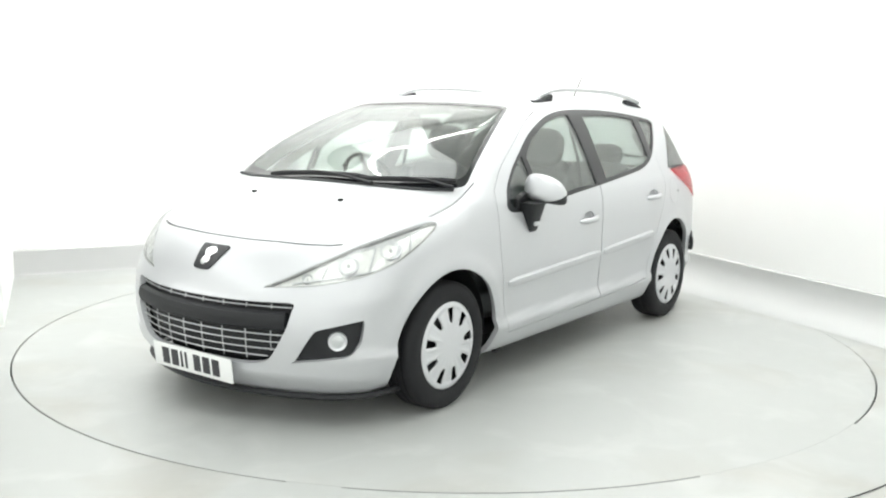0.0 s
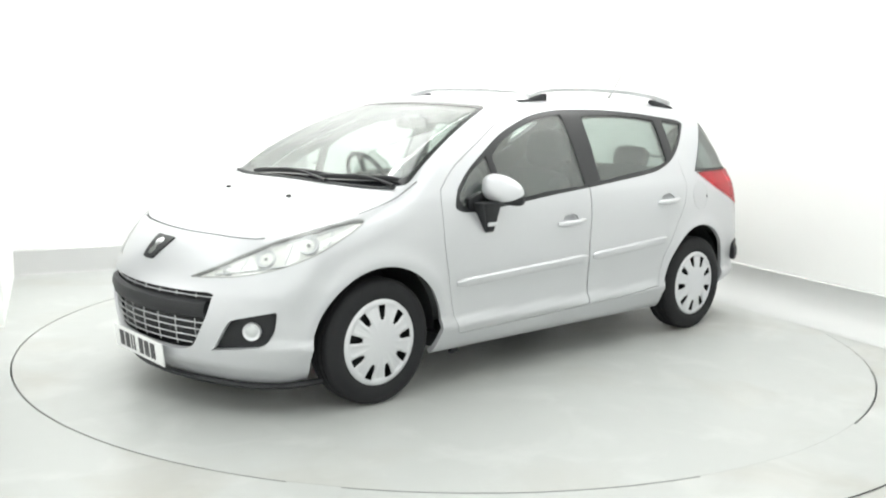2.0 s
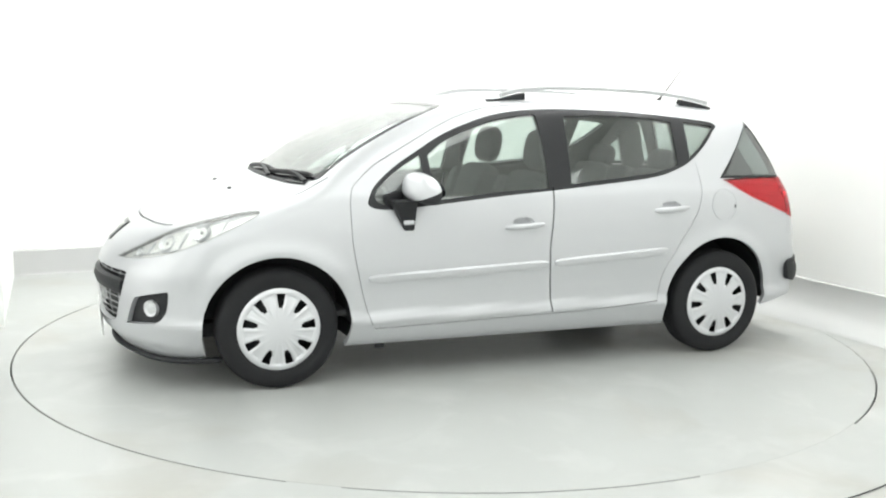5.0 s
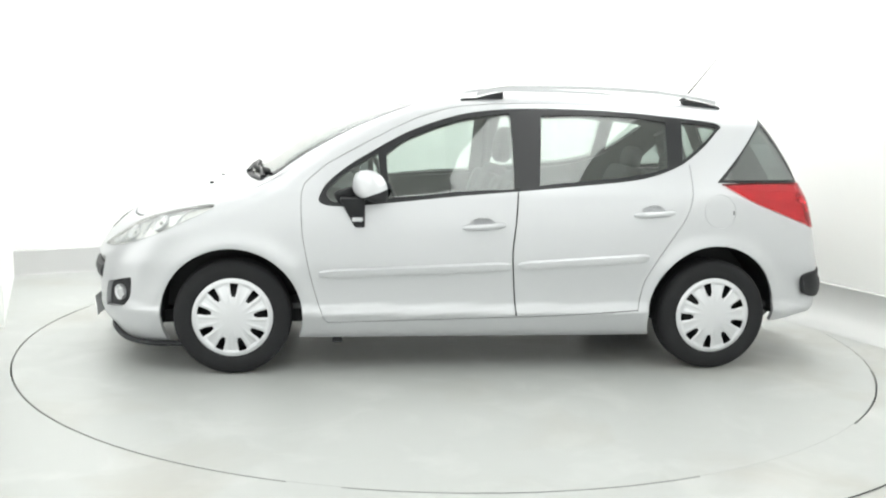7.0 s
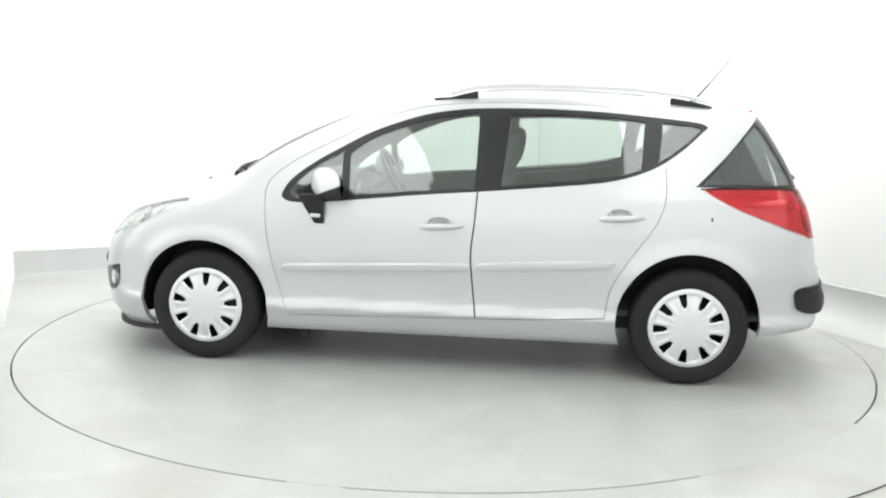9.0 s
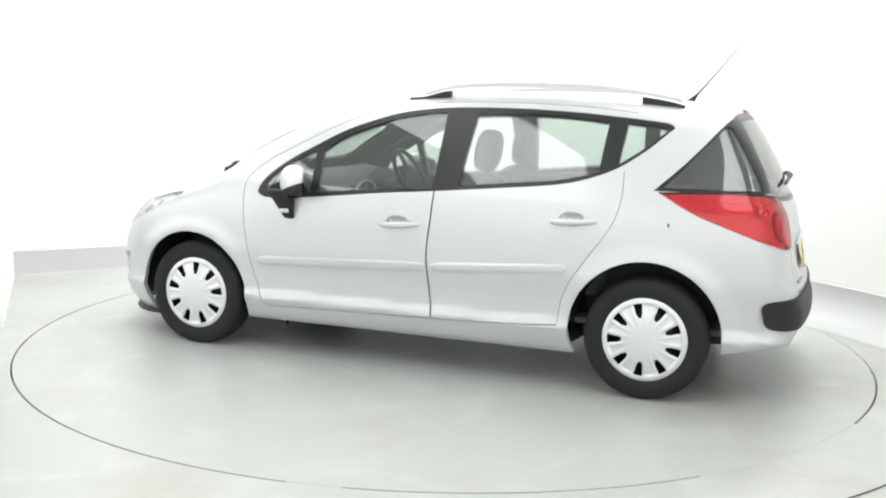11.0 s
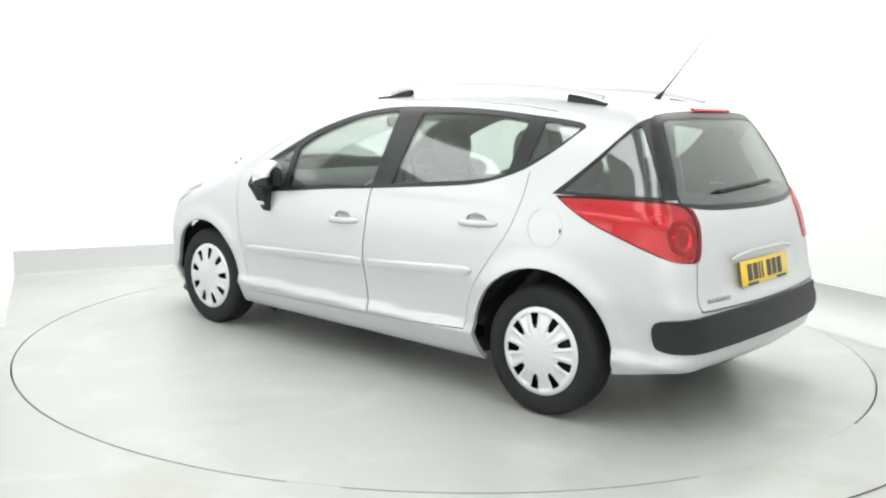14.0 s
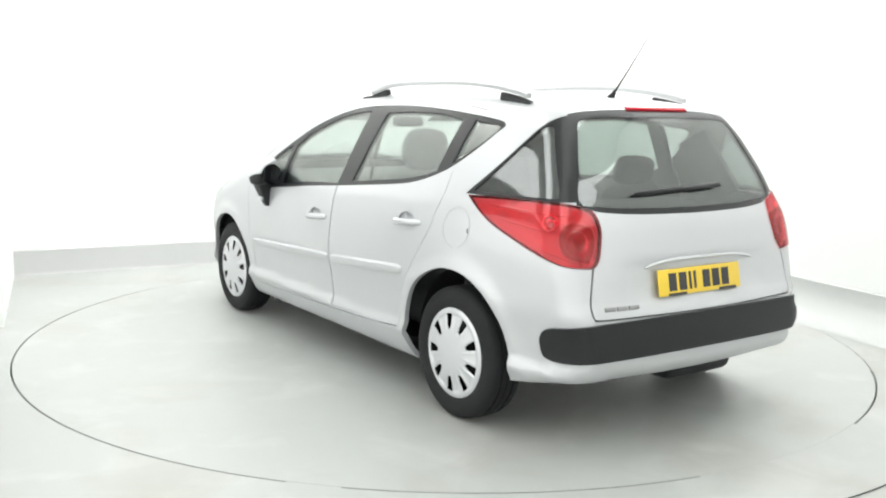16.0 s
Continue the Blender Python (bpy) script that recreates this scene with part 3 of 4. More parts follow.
shell.seam("back", smooth_path([(0.60, 0.765), (0.615, 0.70), (0.632, 0.60), (0.625, 0.562), (0.60, 0.553), (0.3, 0.552), (-0.1, 0.552)], 4, False), 0.008, lambda c: c[:, 0] < -1.6, {"skin"}, "gap_tail")
shell.seam("front", np.concatenate([HEAD, HEAD[:1]]), 0.005, AHEAD, {"skin", "headlight"}, "gap_head")
shell.seam("rear", np.concatenate([LAMP, LAMP[:1]]), 0.004, BEHIND, {"skin", "tail_lamp", "rear_dark"}, "gap_lamp")
a = np.linspace(0, 2 * math.pi, 33)
shell.seam("side", np.stack([-1.275 + 0.088 * np.cos(a), 0.862 + 0.088 * np.sin(a)], -1), 0.003, SIDE, {"skin"}, "gap_fuel")

# which panel the rest of the skin belongs to
shell.cut("side", np.concatenate([DOOR_FRONT, DOOR_LOW, DOOR_REAR, DOOR_TOP[::-1]]), "doors", SIDE, {"skin"})
shell.cut("side", [(-0.18, 0), (3, 0), (3, 2), (-0.18, 2)], "door_front", SIDE, {"doors"})
shell.cut("top", np.concatenate([smooth_path([(1.735, 0.585), (1.765, 0.535), (1.81, 0.40), (1.85, 0.15), (1.857, -0.1)], 4, False), [(1.1, -0.1), (1.02, 0.765), (1.2, 0.77), (1.35, 0.752)]]), "bonnet", UP, {"skin"})
shell.cut("back", [(-0.1, 0.552), (0.60, 0.553), (0.632, 0.60), (0.60, 0.765), (0.60, 1.0), (-0.1, 1.0)], "tailgate", lambda c: c[:, 0] < -1.6, {"skin"})

a = np.linspace(0, 2 * math.pi, 28, endpoint=False)
for cx, cz, tag, only in ((0.004, 0.790, "cup_front", "door_front"), (-0.900, 0.860, "cup_rear", "doors")):
    shell.cut("side", np.stack([cx + 0.064 * np.cos(a), cz + 0.034 * np.sin(a)], -1), tag, SIDE, {only})

car = empty("estate_car")
tagged(car, "silver five-door estate car with roof rails, parked on the turntable", "car")
bodyshell = shell.panel("body", "skin", [PAINT, TRIM], car, thick=0.025, both=True, label="silver metallic painted body shell")
for t in ("gap_bonnet", "gap_tail"):
    shell.panel("shut_line", t, [PIT, PIT], bodyshell, offset=-0.012, thick=0.012, both=True, label="dark shut line")
for t in ("gap_door", "gap_wing", "gap_head", "gap_lamp", "gap_fuel"):
    for s in (1, -1):
        shell.panel("shut_line" if t != "gap_fuel" else "fuel_flap_edge", t, {"gap_fuel": [PAINT, PAINT], "gap_head": [SEAL, SEAL]}.get(t, [PIT, PIT]), bodyshell, s, {"gap_fuel": -0.0022, "gap_head": -0.003}.get(t, -0.012), 0.012, label="narrow shut line")
bonnet = shell.panel("bonnet", "bonnet", [PAINT, TRIM], car, thick=0.02, both=True)
tailgate = shell.panel("tailgate", "tailgate", [PAINT, TRIM], car, thick=0.03, both=True)
windscreen_frame = shell.panel("windscreen_surround", "screen", [FRIT, TRIM], car, offset=-0.002, thick=0.02, both=True, label="black band round the windscreen")
shell.panel("windscreen", "windscreen", [SCREEN_GLASS, SCREEN_GLASS], windscreen_frame, offset=-0.004, thick=0.005, both=True, label="clear windscreen")
dark = shell.panel("rear_window_surround", "rear_dark", [GLOSS, TRIM], tailgate, offset=-0.002, thick=0.02, both=True, label="black band round the rear windows")
shell.panel("rear_window", "glass_back", [DARK_GLASS, DARK_GLASS], tailgate, offset=-0.004, thick=0.005, both=True)
strip = shell.panel("rear_bumper_strip", "strip", [BLACK, BLACK], car, offset=lambda P: 0.012 + 0.020 * np.exp(-((P[:, 2:3] - 0.435) / 0.055) ** 4), thick=0.05, both=True, label="black plastic bumper strip")
shell.panel("grille_back", "grille", [BLACK, BLACK], car, offset=-0.05, thick=0.02, both=True, label="dark recess of the front grille")
badge = shell.panel("badge", "badge", [GLOSS, GLOSS], bonnet, offset=0.006, thick=0.02, both=True, label="dark shield-shaped badge")
shell.panel("emblem", "emblem", [CHROME, CHROME], badge, offset=0.009, thick=0.012, both=True, label="plain chrome emblem")
HOLLOW = lambda cx, cz: lambda P: -0.002 - 0.026 * np.sqrt(np.clip(1 - ((P[:, :1] - cx) / 0.066) ** 2 - ((P[:, 2:3] - cz) / 0.036) ** 2, 0, 1))
DOOR, HL, TL = {}, {}, {}
for s in (1, -1):
    DOOR[s] = shell.panel("front_door", "door_front", [PAINT, TRIM], car, s, thick=0.04)
    DOOR[s, 2] = shell.panel("rear_door", "doors", [PAINT, TRIM], car, s, thick=0.04)
    shell.panel("handle_cup", "cup_front", [PAINT, TRIM], DOOR[s], s, HOLLOW(0.004, 0.790), 0.006, "hollow behind the door handle")
    shell.panel("handle_cup", "cup_rear", [PAINT, TRIM], DOOR[s, 2], s, HOLLOW(-0.900, 0.860), 0.006, "hollow behind the door handle")
    shell.panel("window_frame", "frame", [GLOSS, TRIM], car, s, -0.003, 0.03, "black window frame and pillar trim")
    shell.panel("window", "glass_front", [GLASS, GLASS], DOOR[s], s, -0.008, 0.004)
    shell.panel("quarter_light", "glass_tri", [GLASS, GLASS], DOOR[s], s, -0.008, 0.004)
    shell.panel("window", "glass_rear", [GLASS, GLASS], DOOR[s, 2], s, -0.008, 0.004)
    shell.panel("quarter_window", "glass_small", [GLASS, GLASS], bodyshell, s, -0.008, 0.004)
    shell.panel("corner_window", "glass_corner", [DARK_GLASS, DARK_GLASS], bodyshell, s, -0.006, 0.004)
    TL[s] = shell.panel("tail_lamp", "tail_lamp", [LAMP_INSIDE, TRIM], car, s, -0.020, 0.02, "red tail lamp with a round bowl")
    shell.panel("lamp_bowl", "lamp_dark", [DARK_RED, TRIM], TL[s], s, -0.012, 0.02, "darker red lamp bowl")
    shell.panel("lens", ("tail_lamp", "lamp_dark"), [RED_GLASS, RED_GLASS], TL[s], s, 0.006, 0.004, "glossy red lens")
    HL[s] = shell.panel("headlight", "headlight", [REFLECTOR, REFLECTOR], car, s, -0.018, 0.01, "clear headlight with a bright reflector")
    shell.panel("lens", "headlight", [LENS, LENS], HL[s], s, 0.002, 0.003, "clear lens")
    shell.panel("fog_lamp_recess", "fog", [BLACK, BLACK], car, s, -0.025, 0.02, "black plastic fog lamp recess")


# ---- the car's smaller parts ----
def skin_y(x, z):
    """The left flank's distance from the middle at x, z."""
    return float(hit(np.array([[x, 0.0, z]]), np.array([[0, 1.0, 0]]))[0, 1])


def skin_z(x, y):
    return float(hit(np.array([[x, y, 0.5]]), np.array([[0, 0, 1.0]]))[0, 2])


def skin_front(deg, z, depth=0.0):
    """A point on the nose at an angle round its vertical axis; depth goes inwards."""
    a = radians(deg)
    p = hit(np.array([[1.0, 0.0, z]]), np.array([[math.cos(a), math.sin(a), 0]]))
    return Vector(p[0] - gradient(p)[0] * depth)


def skin_back(y, z, depth=0.0):
    p = hit(np.array([[-1.0, y, z]]), np.array([[-1.0, 0, 0]]))
    return Vector(p[0] - gradient(p)[0] * depth)


def mirrored(bm):
    """A copy of a bmesh on the car's right side."""
    out = bm.copy()
    bmesh.ops.scale(out, vec=(1, -1, 1), verts=out.verts[:])
    bmesh.ops.reverse_faces(out, faces=out.faces[:])
    return out


def pair(name, bm, mat, parent, label=""):
    """The same part on the left and the right side; parent may be a dict by side."""
    right = mirrored(bm)
    up = parent if isinstance(parent, dict) else {1: parent, -1: parent}
    return {1: part(name, bm, mat, up[1], label), -1: part(name, right, mat, up[-1], label)}


def facing(p, n, roll=Vector((0, 0, 1))):
    """A matrix at p whose z axis is n."""
    n = Vector(n).normalized()
    x = roll.cross(n).normalized()
    return Matrix.Translation(p) @ Matrix((x, n.cross(x), n)).transposed().to_4x4()


# wheels
WHEEL_R = 0.298


def wheel_cover():
    """A dished cover with nine openings between its spokes, its face along +z."""
    rings = [(0.0, 0.014), (0.03, 0.014), (0.05, 0.0135), (0.085, 0.012), (0.108, 0.009), (0.122, 0.007), (0.14, 0.004), (0.158, 0.001), (0.172, -0.001), (0.178, 0.003), (0.190, 0.004), (0.197, 0.0), (0.199, -0.012)]
    n = 144
    bm = bmesh.new()
    grid = []
    for r, z in rings:
        row = []
        for i in range(n):
            a = 2 * math.pi * i / n
            k = i % 16
            rib = 0.003 if 0.1 < r < 0.175 and k in (4, 5, 11, 12) else 0
            row.append(bm.verts.new((r * math.cos(a), r * math.sin(a), z + rib)))
        grid.append(row)
    for j in range(len(rings) - 1):
        for i in range(n):
            k = i % 16
            width = {4: 2, 5: 3, 6: 3, 7: 3, 8: 3}.get(j)
            if width and (k < width or k >= 16 - width):
                continue
            bm.faces.new((grid[j][i], grid[j][(i + 1) % n], grid[j + 1][(i + 1) % n], grid[j + 1][i]))
    bmesh.ops.remove_doubles(bm, verts=bm.verts[:], dist=1e-5)
    bmesh.ops.solidify(bm, geom=bm.faces[:], thickness=0.006)
    return bm


def wheel(x, s, y, turn):
    m = Matrix.Translation((x, s * y, WHEEL_R + 0.001)) @ Matrix.Rotation(-s * math.pi / 2, 4, "X") @ Matrix.Rotation(turn, 4, "Z")
    rim = part("wheel", lathe([(0.02, 0.03), (0.12, 0.03), (0.16, 0.0), (0.185, -0.02), (0.19, -0.08), (0.02, -0.09)], 48, m, True), BLACK, car, "dark steel wheel")
    prof = [(0.192, 0.062), (0.200, 0.075), (0.215, 0.083), (0.240, 0.088), (0.262, 0.086), (0.280, 0.080), (0.292, 0.070), (0.2965, 0.055), (0.298, 0.045), (0.298, 0.040),
            (0.291, 0.038), (0.291, 0.032), (0.298, 0.030), (0.298, 0.004), (0.291, 0.003), (0.291, -0.003), (0.298, -0.004), (0.298, -0.030), (0.291, -0.032), (0.291, -0.038), (0.298, -0.04),
            (0.2965, -0.055), (0.285, -0.08), (0.25, -0.092), (0.205, -0.085), (0.192, -0.06)]
    part("tyre", lathe(prof, 72, m, True), RUBBER, rim, "black rubber tyre")
    c = wheel_cover()
    bmesh.ops.transform(c, matrix=m @ Matrix.Translation((0, 0, 0.074)), verts=c.verts[:])
    part("wheel_cover", c, COVER, rim, "silver plastic wheel cover with nine openings")


for x, turn in ((1.27, radians(27)), (-1.27, radians(3))):
    for s in (1, -1):
        wheel(x, s, 0.738 if x > 0 else 0.748, turn)
        a = [math.pi * (i / 20 * 1.02 - 0.01) for i in range(21)]
        bm = bmesh.new()
        rows = [[bm.verts.new((x + 0.373 * math.cos(t), s * yy, 0.305 + 0.373 * math.sin(t))) for t in a] for yy in (0.47, 0.765)]
        for i in range(20):
            bm.faces.new((rows[0][i], rows[0][i + 1], rows[1][i + 1], rows[1][i]))
        bm.faces.new(rows[0])
        part("wheel_arch_liner", bm, BLACK, car, "black wheel arch liner")

# underside
bm = bmesh.new()
plan = [(1.93, 0.30), (1.70, 0.62), (1.66, 0.48), (0.90, 0.48), (0.88, 0.76), (-0.86, 0.76), (-0.90, 0.48), (-1.64, 0.48), (-1.66, 0.60), (-1.84, 0.40)]
ring = [bm.verts.new((x, y, 0.20 + 0.10 * max(0, -1.3 - x))) for x, y in plan] + [bm.verts.new((x, -y, 0.20 + 0.10 * max(0, -1.3 - x))) for x, y in plan[::-1]]
f = bm.faces.new(ring)
ext = bmesh.ops.extrude_face_region(bm, geom=[f])
bmesh.ops.translate(bm, verts=[v for v in ext["geom"] if isinstance(v, bmesh.types.BMVert)], vec=(0, 0, 0.07))
part("underbody", bm, BLACK, car, "black underbody", smooth=False)
part("silencer", box(0.26, 0.46, 0.13, pose(-1.66, -0.22, 0.235), 0.05, 3), BLACK, car, "dark exhaust silencer")
pair("jacking_point", box(0.05, 0.03, 0.05, pose(0.74, 0.74, 0.175), 0.006), BLACK, car)


# side mouldings
def moulding(x0, x1, z0, z1, height=0.044, proud=0.015):
    bm = bmesh.new()
    rows = []
    for i in range(33):
        t = i / 32
        x, z = x0 + (x1 - x0) * t, z0 + (z1 - z0) * t
        h = height * (0.55 + 0.45 * min(1, t * 22, (1 - t) * 22)) / 2
        pr = proud * min(1, 0.4 + t * 20, 0.4 + (1 - t) * 20)
        row = []
        for dz, dy in ((-h, -0.004), (-h, pr * 0.9), (-h * 0.8, pr * 1.05), (h * 0.6, pr * 0.9), (h, pr * 0.3), (h, -0.004)):
            row.append(bm.verts.new((x, skin_y(x, z + dz) + dy, z + dz)))
        rows.append(row)
    for a, b in zip(rows, rows[1:]):
        for k in range(5):
            bm.faces.new((a[k], a[k + 1], b[k + 1], b[k]))
    bm.faces.new(rows[0])
    bm.faces.new(rows[-1][::-1])
    return bm


pair("side_moulding", moulding(0.835, -0.146, 0.531, 0.574), PAINT, {s: DOOR[s] for s in (1, -1)}, "silver side moulding")
pair("side_moulding", moulding(-0.188, -0.885, 0.575, 0.619), PAINT, {s: DOOR[s, 2] for s in (1, -1)}, "silver side moulding")


# door handles
def handle(xc, zc, up):
    pts = []
    for i in range(13):
        t = i / 12
        x = xc + 0.112 - 0.224 * t
        z = zc + 0.012 * t
        out = 0.026 * math.sin(math.pi * min(max(t * 1.25 - 0.06, 0), 1)) ** 0.5 if 0.04 < t < 0.97 else 0.0
        pts.append((x, skin_y(x, z) + out, z))
    bar = tube(pts, [0.008, 0.011] + [0.0135] * 9 + [0.011, 0.008], 12, 1.15)
    pair("door_handle", bar, PAINT, up, "silver pull handle")


handle(-0.006, 0.772, {s: DOOR[s] for s in (1, -1)})
handle(-0.910, 0.842, {s: DOOR[s, 2] for s in (1, -1)})


# door mirrors
def mirror_shell():
    bm = bmesh.new()
    bmesh.ops.create_uvsphere(bm, u_segments=36, v_segments=22, radius=1)
    for v in bm.verts:
        x, y, z = v.co
        k = (abs(x) ** 2.7 + abs(y) ** 2.7 + abs(z) ** 2.7) ** (-1 / 2.7)
        x, y, z = x * k, y * k, z * k
        sx = 0.082 if x > 0 else 0.060
        sz = 0.086 if z > 0 else 0.052
        x = max(x, -0.72)
        taper = 1 - 0.25 * max(y, 0) ** 2
        v.co = (x * sx * taper, y * 0.108, z * sz * (1 - 0.08 * y) - 0.020 * y - 0.012 * max(y, 0) ** 2)
    return bm


place = pose(0.572, 0.902, 0.965, 0, 0, 30)
shape = mirror_shell()
low = shape.copy()
bmesh.ops.bisect_plane(shape, geom=shape.verts[:] + shape.edges[:] + shape.faces[:], plane_co=(0, 0, -0.020), plane_no=(0.32, -0.22, 1), clear_inner=True)
bmesh.ops.bisect_plane(low, geom=low.verts[:] + low.edges[:] + low.faces[:], plane_co=(0, 0, -0.020), plane_no=(0.32, -0.22, 1), clear_outer=True)
for b in (shape, low):
    bmesh.ops.transform(b, matrix=place, verts=b.verts[:])
bmesh.ops.scale(low, vec=(0.985, 0.985, 0.985), space=place.inverted(), verts=low.verts[:])
door_mirror = pair("door_mirror", shape, PAINT, car, "silver door mirror cap")
pair("mirror_base", low, BLACK, door_mirror, "black lower mirror housing")
arm = box(0.125, 0.09, 0.155, Matrix(), 0.014)
for v in arm.verts:
    k = 0.72 + 0.28 * (v.co.z / 0.0675)
    v.co.x, v.co.y = v.co.x * k + 0.018 * (v.co.z / 0.0675), v.co.y * k + 0.012 * (v.co.z / 0.0675)
bmesh.ops.transform(arm, matrix=pose(0.652, 0.872, 0.848), verts=arm.verts[:])
pair("mirror_arm", arm, BLACK, door_mirror, "black mirror arm")
pair("mirror_sail", box(0.10, 0.03, 0.10, pose(0.70, 0.832, 0.915, -12, 20, 0), 0.012), BLACK, door_mirror, "black mirror foot")
pair("indicator_lens", box(0.055, 0.014, 0.022, pose(0.645, 0.900, 0.815, -6, 0, 0), 0.006), COVER, door_mirror, "clear side indicator")
g = bmesh.new()
bmesh.ops.create_circle(g, segments=32, radius=1, cap_ends=True)
bmesh.ops.transform(g, matrix=place @ pose(-0.0462, 0, 0.002, 0, -90, 0) @ Matrix.Diagonal((0.058, 0.098, 1, 1)), verts=g.verts[:])
pair("mirror_glass", g, MIRROR, door_mirror, "mirror glass")

# roof rails
RAIL = curve([(0.09, 1.418), (0.03, 1.441), (-0.05, 1.465), (-0.147, 1.486), (-0.35, 1.498), (-0.6, 1.501), (-0.9, 1.494), (-1.15, 1.472), (-1.28, 1.451), (-1.38, 1.428)])


def rail_piece(x0, x1, w, h, drop=0.0, base=False):
    bm = bmesh.new()
    rows = []
    for i in range(25):
        t = i / 24
        x = x0 + (x1 - x0) * t
        y = 0.506 - 0.018 * math.sin(math.pi * (x - 0.08) / -1.46)
        z = float(RAIL(x)) - drop
        lo = skin_z(x, y) - 0.006 if base else z - h / 2
        hi = max(z + h / 2, lo + 0.012)
        rows.append([bm.verts.new((x, y + dy, zz)) for dy, zz in ((-w, lo), (-w, hi - 0.006), (-w * 0.55, hi), (w * 0.55, hi), (w, hi - 0.006), (w, lo))])
    for a, b in zip(rows, rows[1:]):
        for k in range(6):
            bm.faces.new((a[k], a[(k + 1) % 6], b[(k + 1) % 6], b[k]))
    bm.faces.new(rows[0])
    bm.faces.new(rows[-1])
    return bm


rail = pair("roof_rail", rail_piece(0.0, -1.345, 0.015, 0.024), RAIL_METAL, car, "silver roof rail bar")
pair("rail_foot", rail_piece(0.085, -0.145, 0.018, 0.022, 0.030, True), BLACK, rail, "black rail foot")
pair("rail_foot", rail_piece(-1.155, -1.365, 0.018, 0.022, 0.030, True), BLACK, rail, "black rail foot")

# aerial
aerial = part("aerial_base", tube([(-1.335, 0, 1.430), (-1.35, 0, 1.452), (-1.372, 0, 1.478)], [0.022, 0.014, 0.005], 12), BLACK, car, "black aerial foot")
part("aerial_rod", tube([(-1.366, 0, 1.470), (-1.44, 0, 1.56), (-1.60, 0, 1.765)], [0.0055, 0.0032, 0.0016], 8), BLACK, aerial, "thin black aerial")


# wipers
def on_screen(x, y, up=0.012):
    return Vector((x, y, skin_z(x, y) + up))


def wiper(a, b, pivot):
    pts = [on_screen(a[0] + (b[0] - a[0]) * t, a[1] + (b[1] - a[1]) * t, 0.016) for t in (i / 10 for i in range(11))]
    blade = part("wiper_blade", tube(pts, [0.006] + [0.010] * 9 + [0.006], 8, 1.3), BLACK, car, "black windscreen wiper")
    mid = (pts[5] + pts[4]) / 2 + Vector((0, 0, 0.012))
    part("wiper_arm", tube([on_screen(*pivot, 0.012), (on_screen(*pivot, 0.03) + mid) / 2, mid], [0.014, 0.009, 0.006], 8, 0.7), BLACK, blade)


wiper((1.205, -0.40), (1.185, 0.28), (1.225, 0.31))
wiper((1.205, 0.22), (1.085, 0.71), (1.12, 0.715))
part("cowl_panel", tube([on_screen(1.232 - 0.11 * (abs(y) / 0.7) ** 2.2, y, -0.002) for y in np.linspace(-0.72, 0.72, 25)], 0.02, 8, 0.35), BLACK, car, "black cowl strip below the windscreen")
for y in (0.29, -0.29):
    part("washer_jet", box(0.022, 0.02, 0.012, Matrix.Translation(on_screen(1.425, y, 0.004)), 0.004), BLACK, bonnet)

# rear wiper
pts = [skin_back(y, 1.036 + (0.34 - y) * 0.055, -0.014) for y in np.linspace(0.34, -0.12, 11)]
rw = part("rear_wiper", tube(pts, [0.005] + [0.009] * 9 + [0.007], 8, 1.2), BLACK, tailgate, "black rear wiper")
part("wiper_arm", tube([skin_back(0.08, 1.05, -0.022), skin_back(-0.06, 1.054, -0.026), skin_back(-0.17, 1.062, -0.012)], [0.007, 0.013, 0.018], 8, 0.7), BLACK, rw)

# high brake lamp
part("high_brake_lamp", tube([Vector((-1.632 + 0.3 * y * y, y, skin_z(-1.632 + 0.3 * y * y, y) - 0.001)) for y in np.linspace(-0.19, 0.19, 11)], 0.014, 10, 0.75), RED, tailgate, "red high brake lamp")


# number plates: the characters are plain bars
def plate(name, m, mat, label, widths):
    p = part(name, box(0.52, 0.111, 0.006, m, 0.002), mat, car, label)
    x = -sum(abs(w) + 0.016 for w in widths) / 2
    for w in widths:
        if w > 0:
            part("plate_bar", box(w, 0.075, 0.003, m @ pose(x + w / 2, 0, 0.0035)), LETTER, p)
        x += abs(w) + 0.016
    return p


front = facing(skin_front(0, 0.248, -0.006), (1, 0, -0.12))
plate("front_number_plate", front, WHITE_PLATE, "white number plate with plain dark bars", (0.046, 0.046, 0.014, 0.014, -0.012, 0.044, 0.046, 0.046))
back = facing(skin_back(0.03, 0.675, -0.014), (-1, 0, 0.20))
rp = plate("rear_number_plate", back, YELLOW_PLATE, "yellow number plate with plain dark bars", (0.046, 0.046, 0.014, 0.014, -0.012, 0.044, 0.046, 0.046))
for x in (-0.15, 0.17):
    part("plate_bar", box(0.11, 0.012, 0.003, back @ pose(x, -0.052, 0.0035)), LETTER, rp)
part("tailgate_handle", tube([skin_back(y, 0.772 - 0.03 * (abs(y) / 0.34) ** 4, -0.008) for y in np.linspace(-0.34, 0.34, 21)], [0.004] + [0.009] * 19 + [0.004], 10, 0.9), PAINT, tailgate, "silver grip bar above the plate")
for y0, y1 in ((0.57, 0.52), (0.51, 0.46), (0.45, 0.40)):
    part("lettering_bar", tube([skin_back(y0, 0.592, -0.002), skin_back(y1, 0.592, -0.002)], 0.006, 6, 1.6), SEAL, tailgate)
part("fuel_flap_latch", box(0.008, 0.004, 0.02, pose(-1.352, skin_y(-1.352, 0.855), 0.855), 0.002), BLACK, bodyshell)


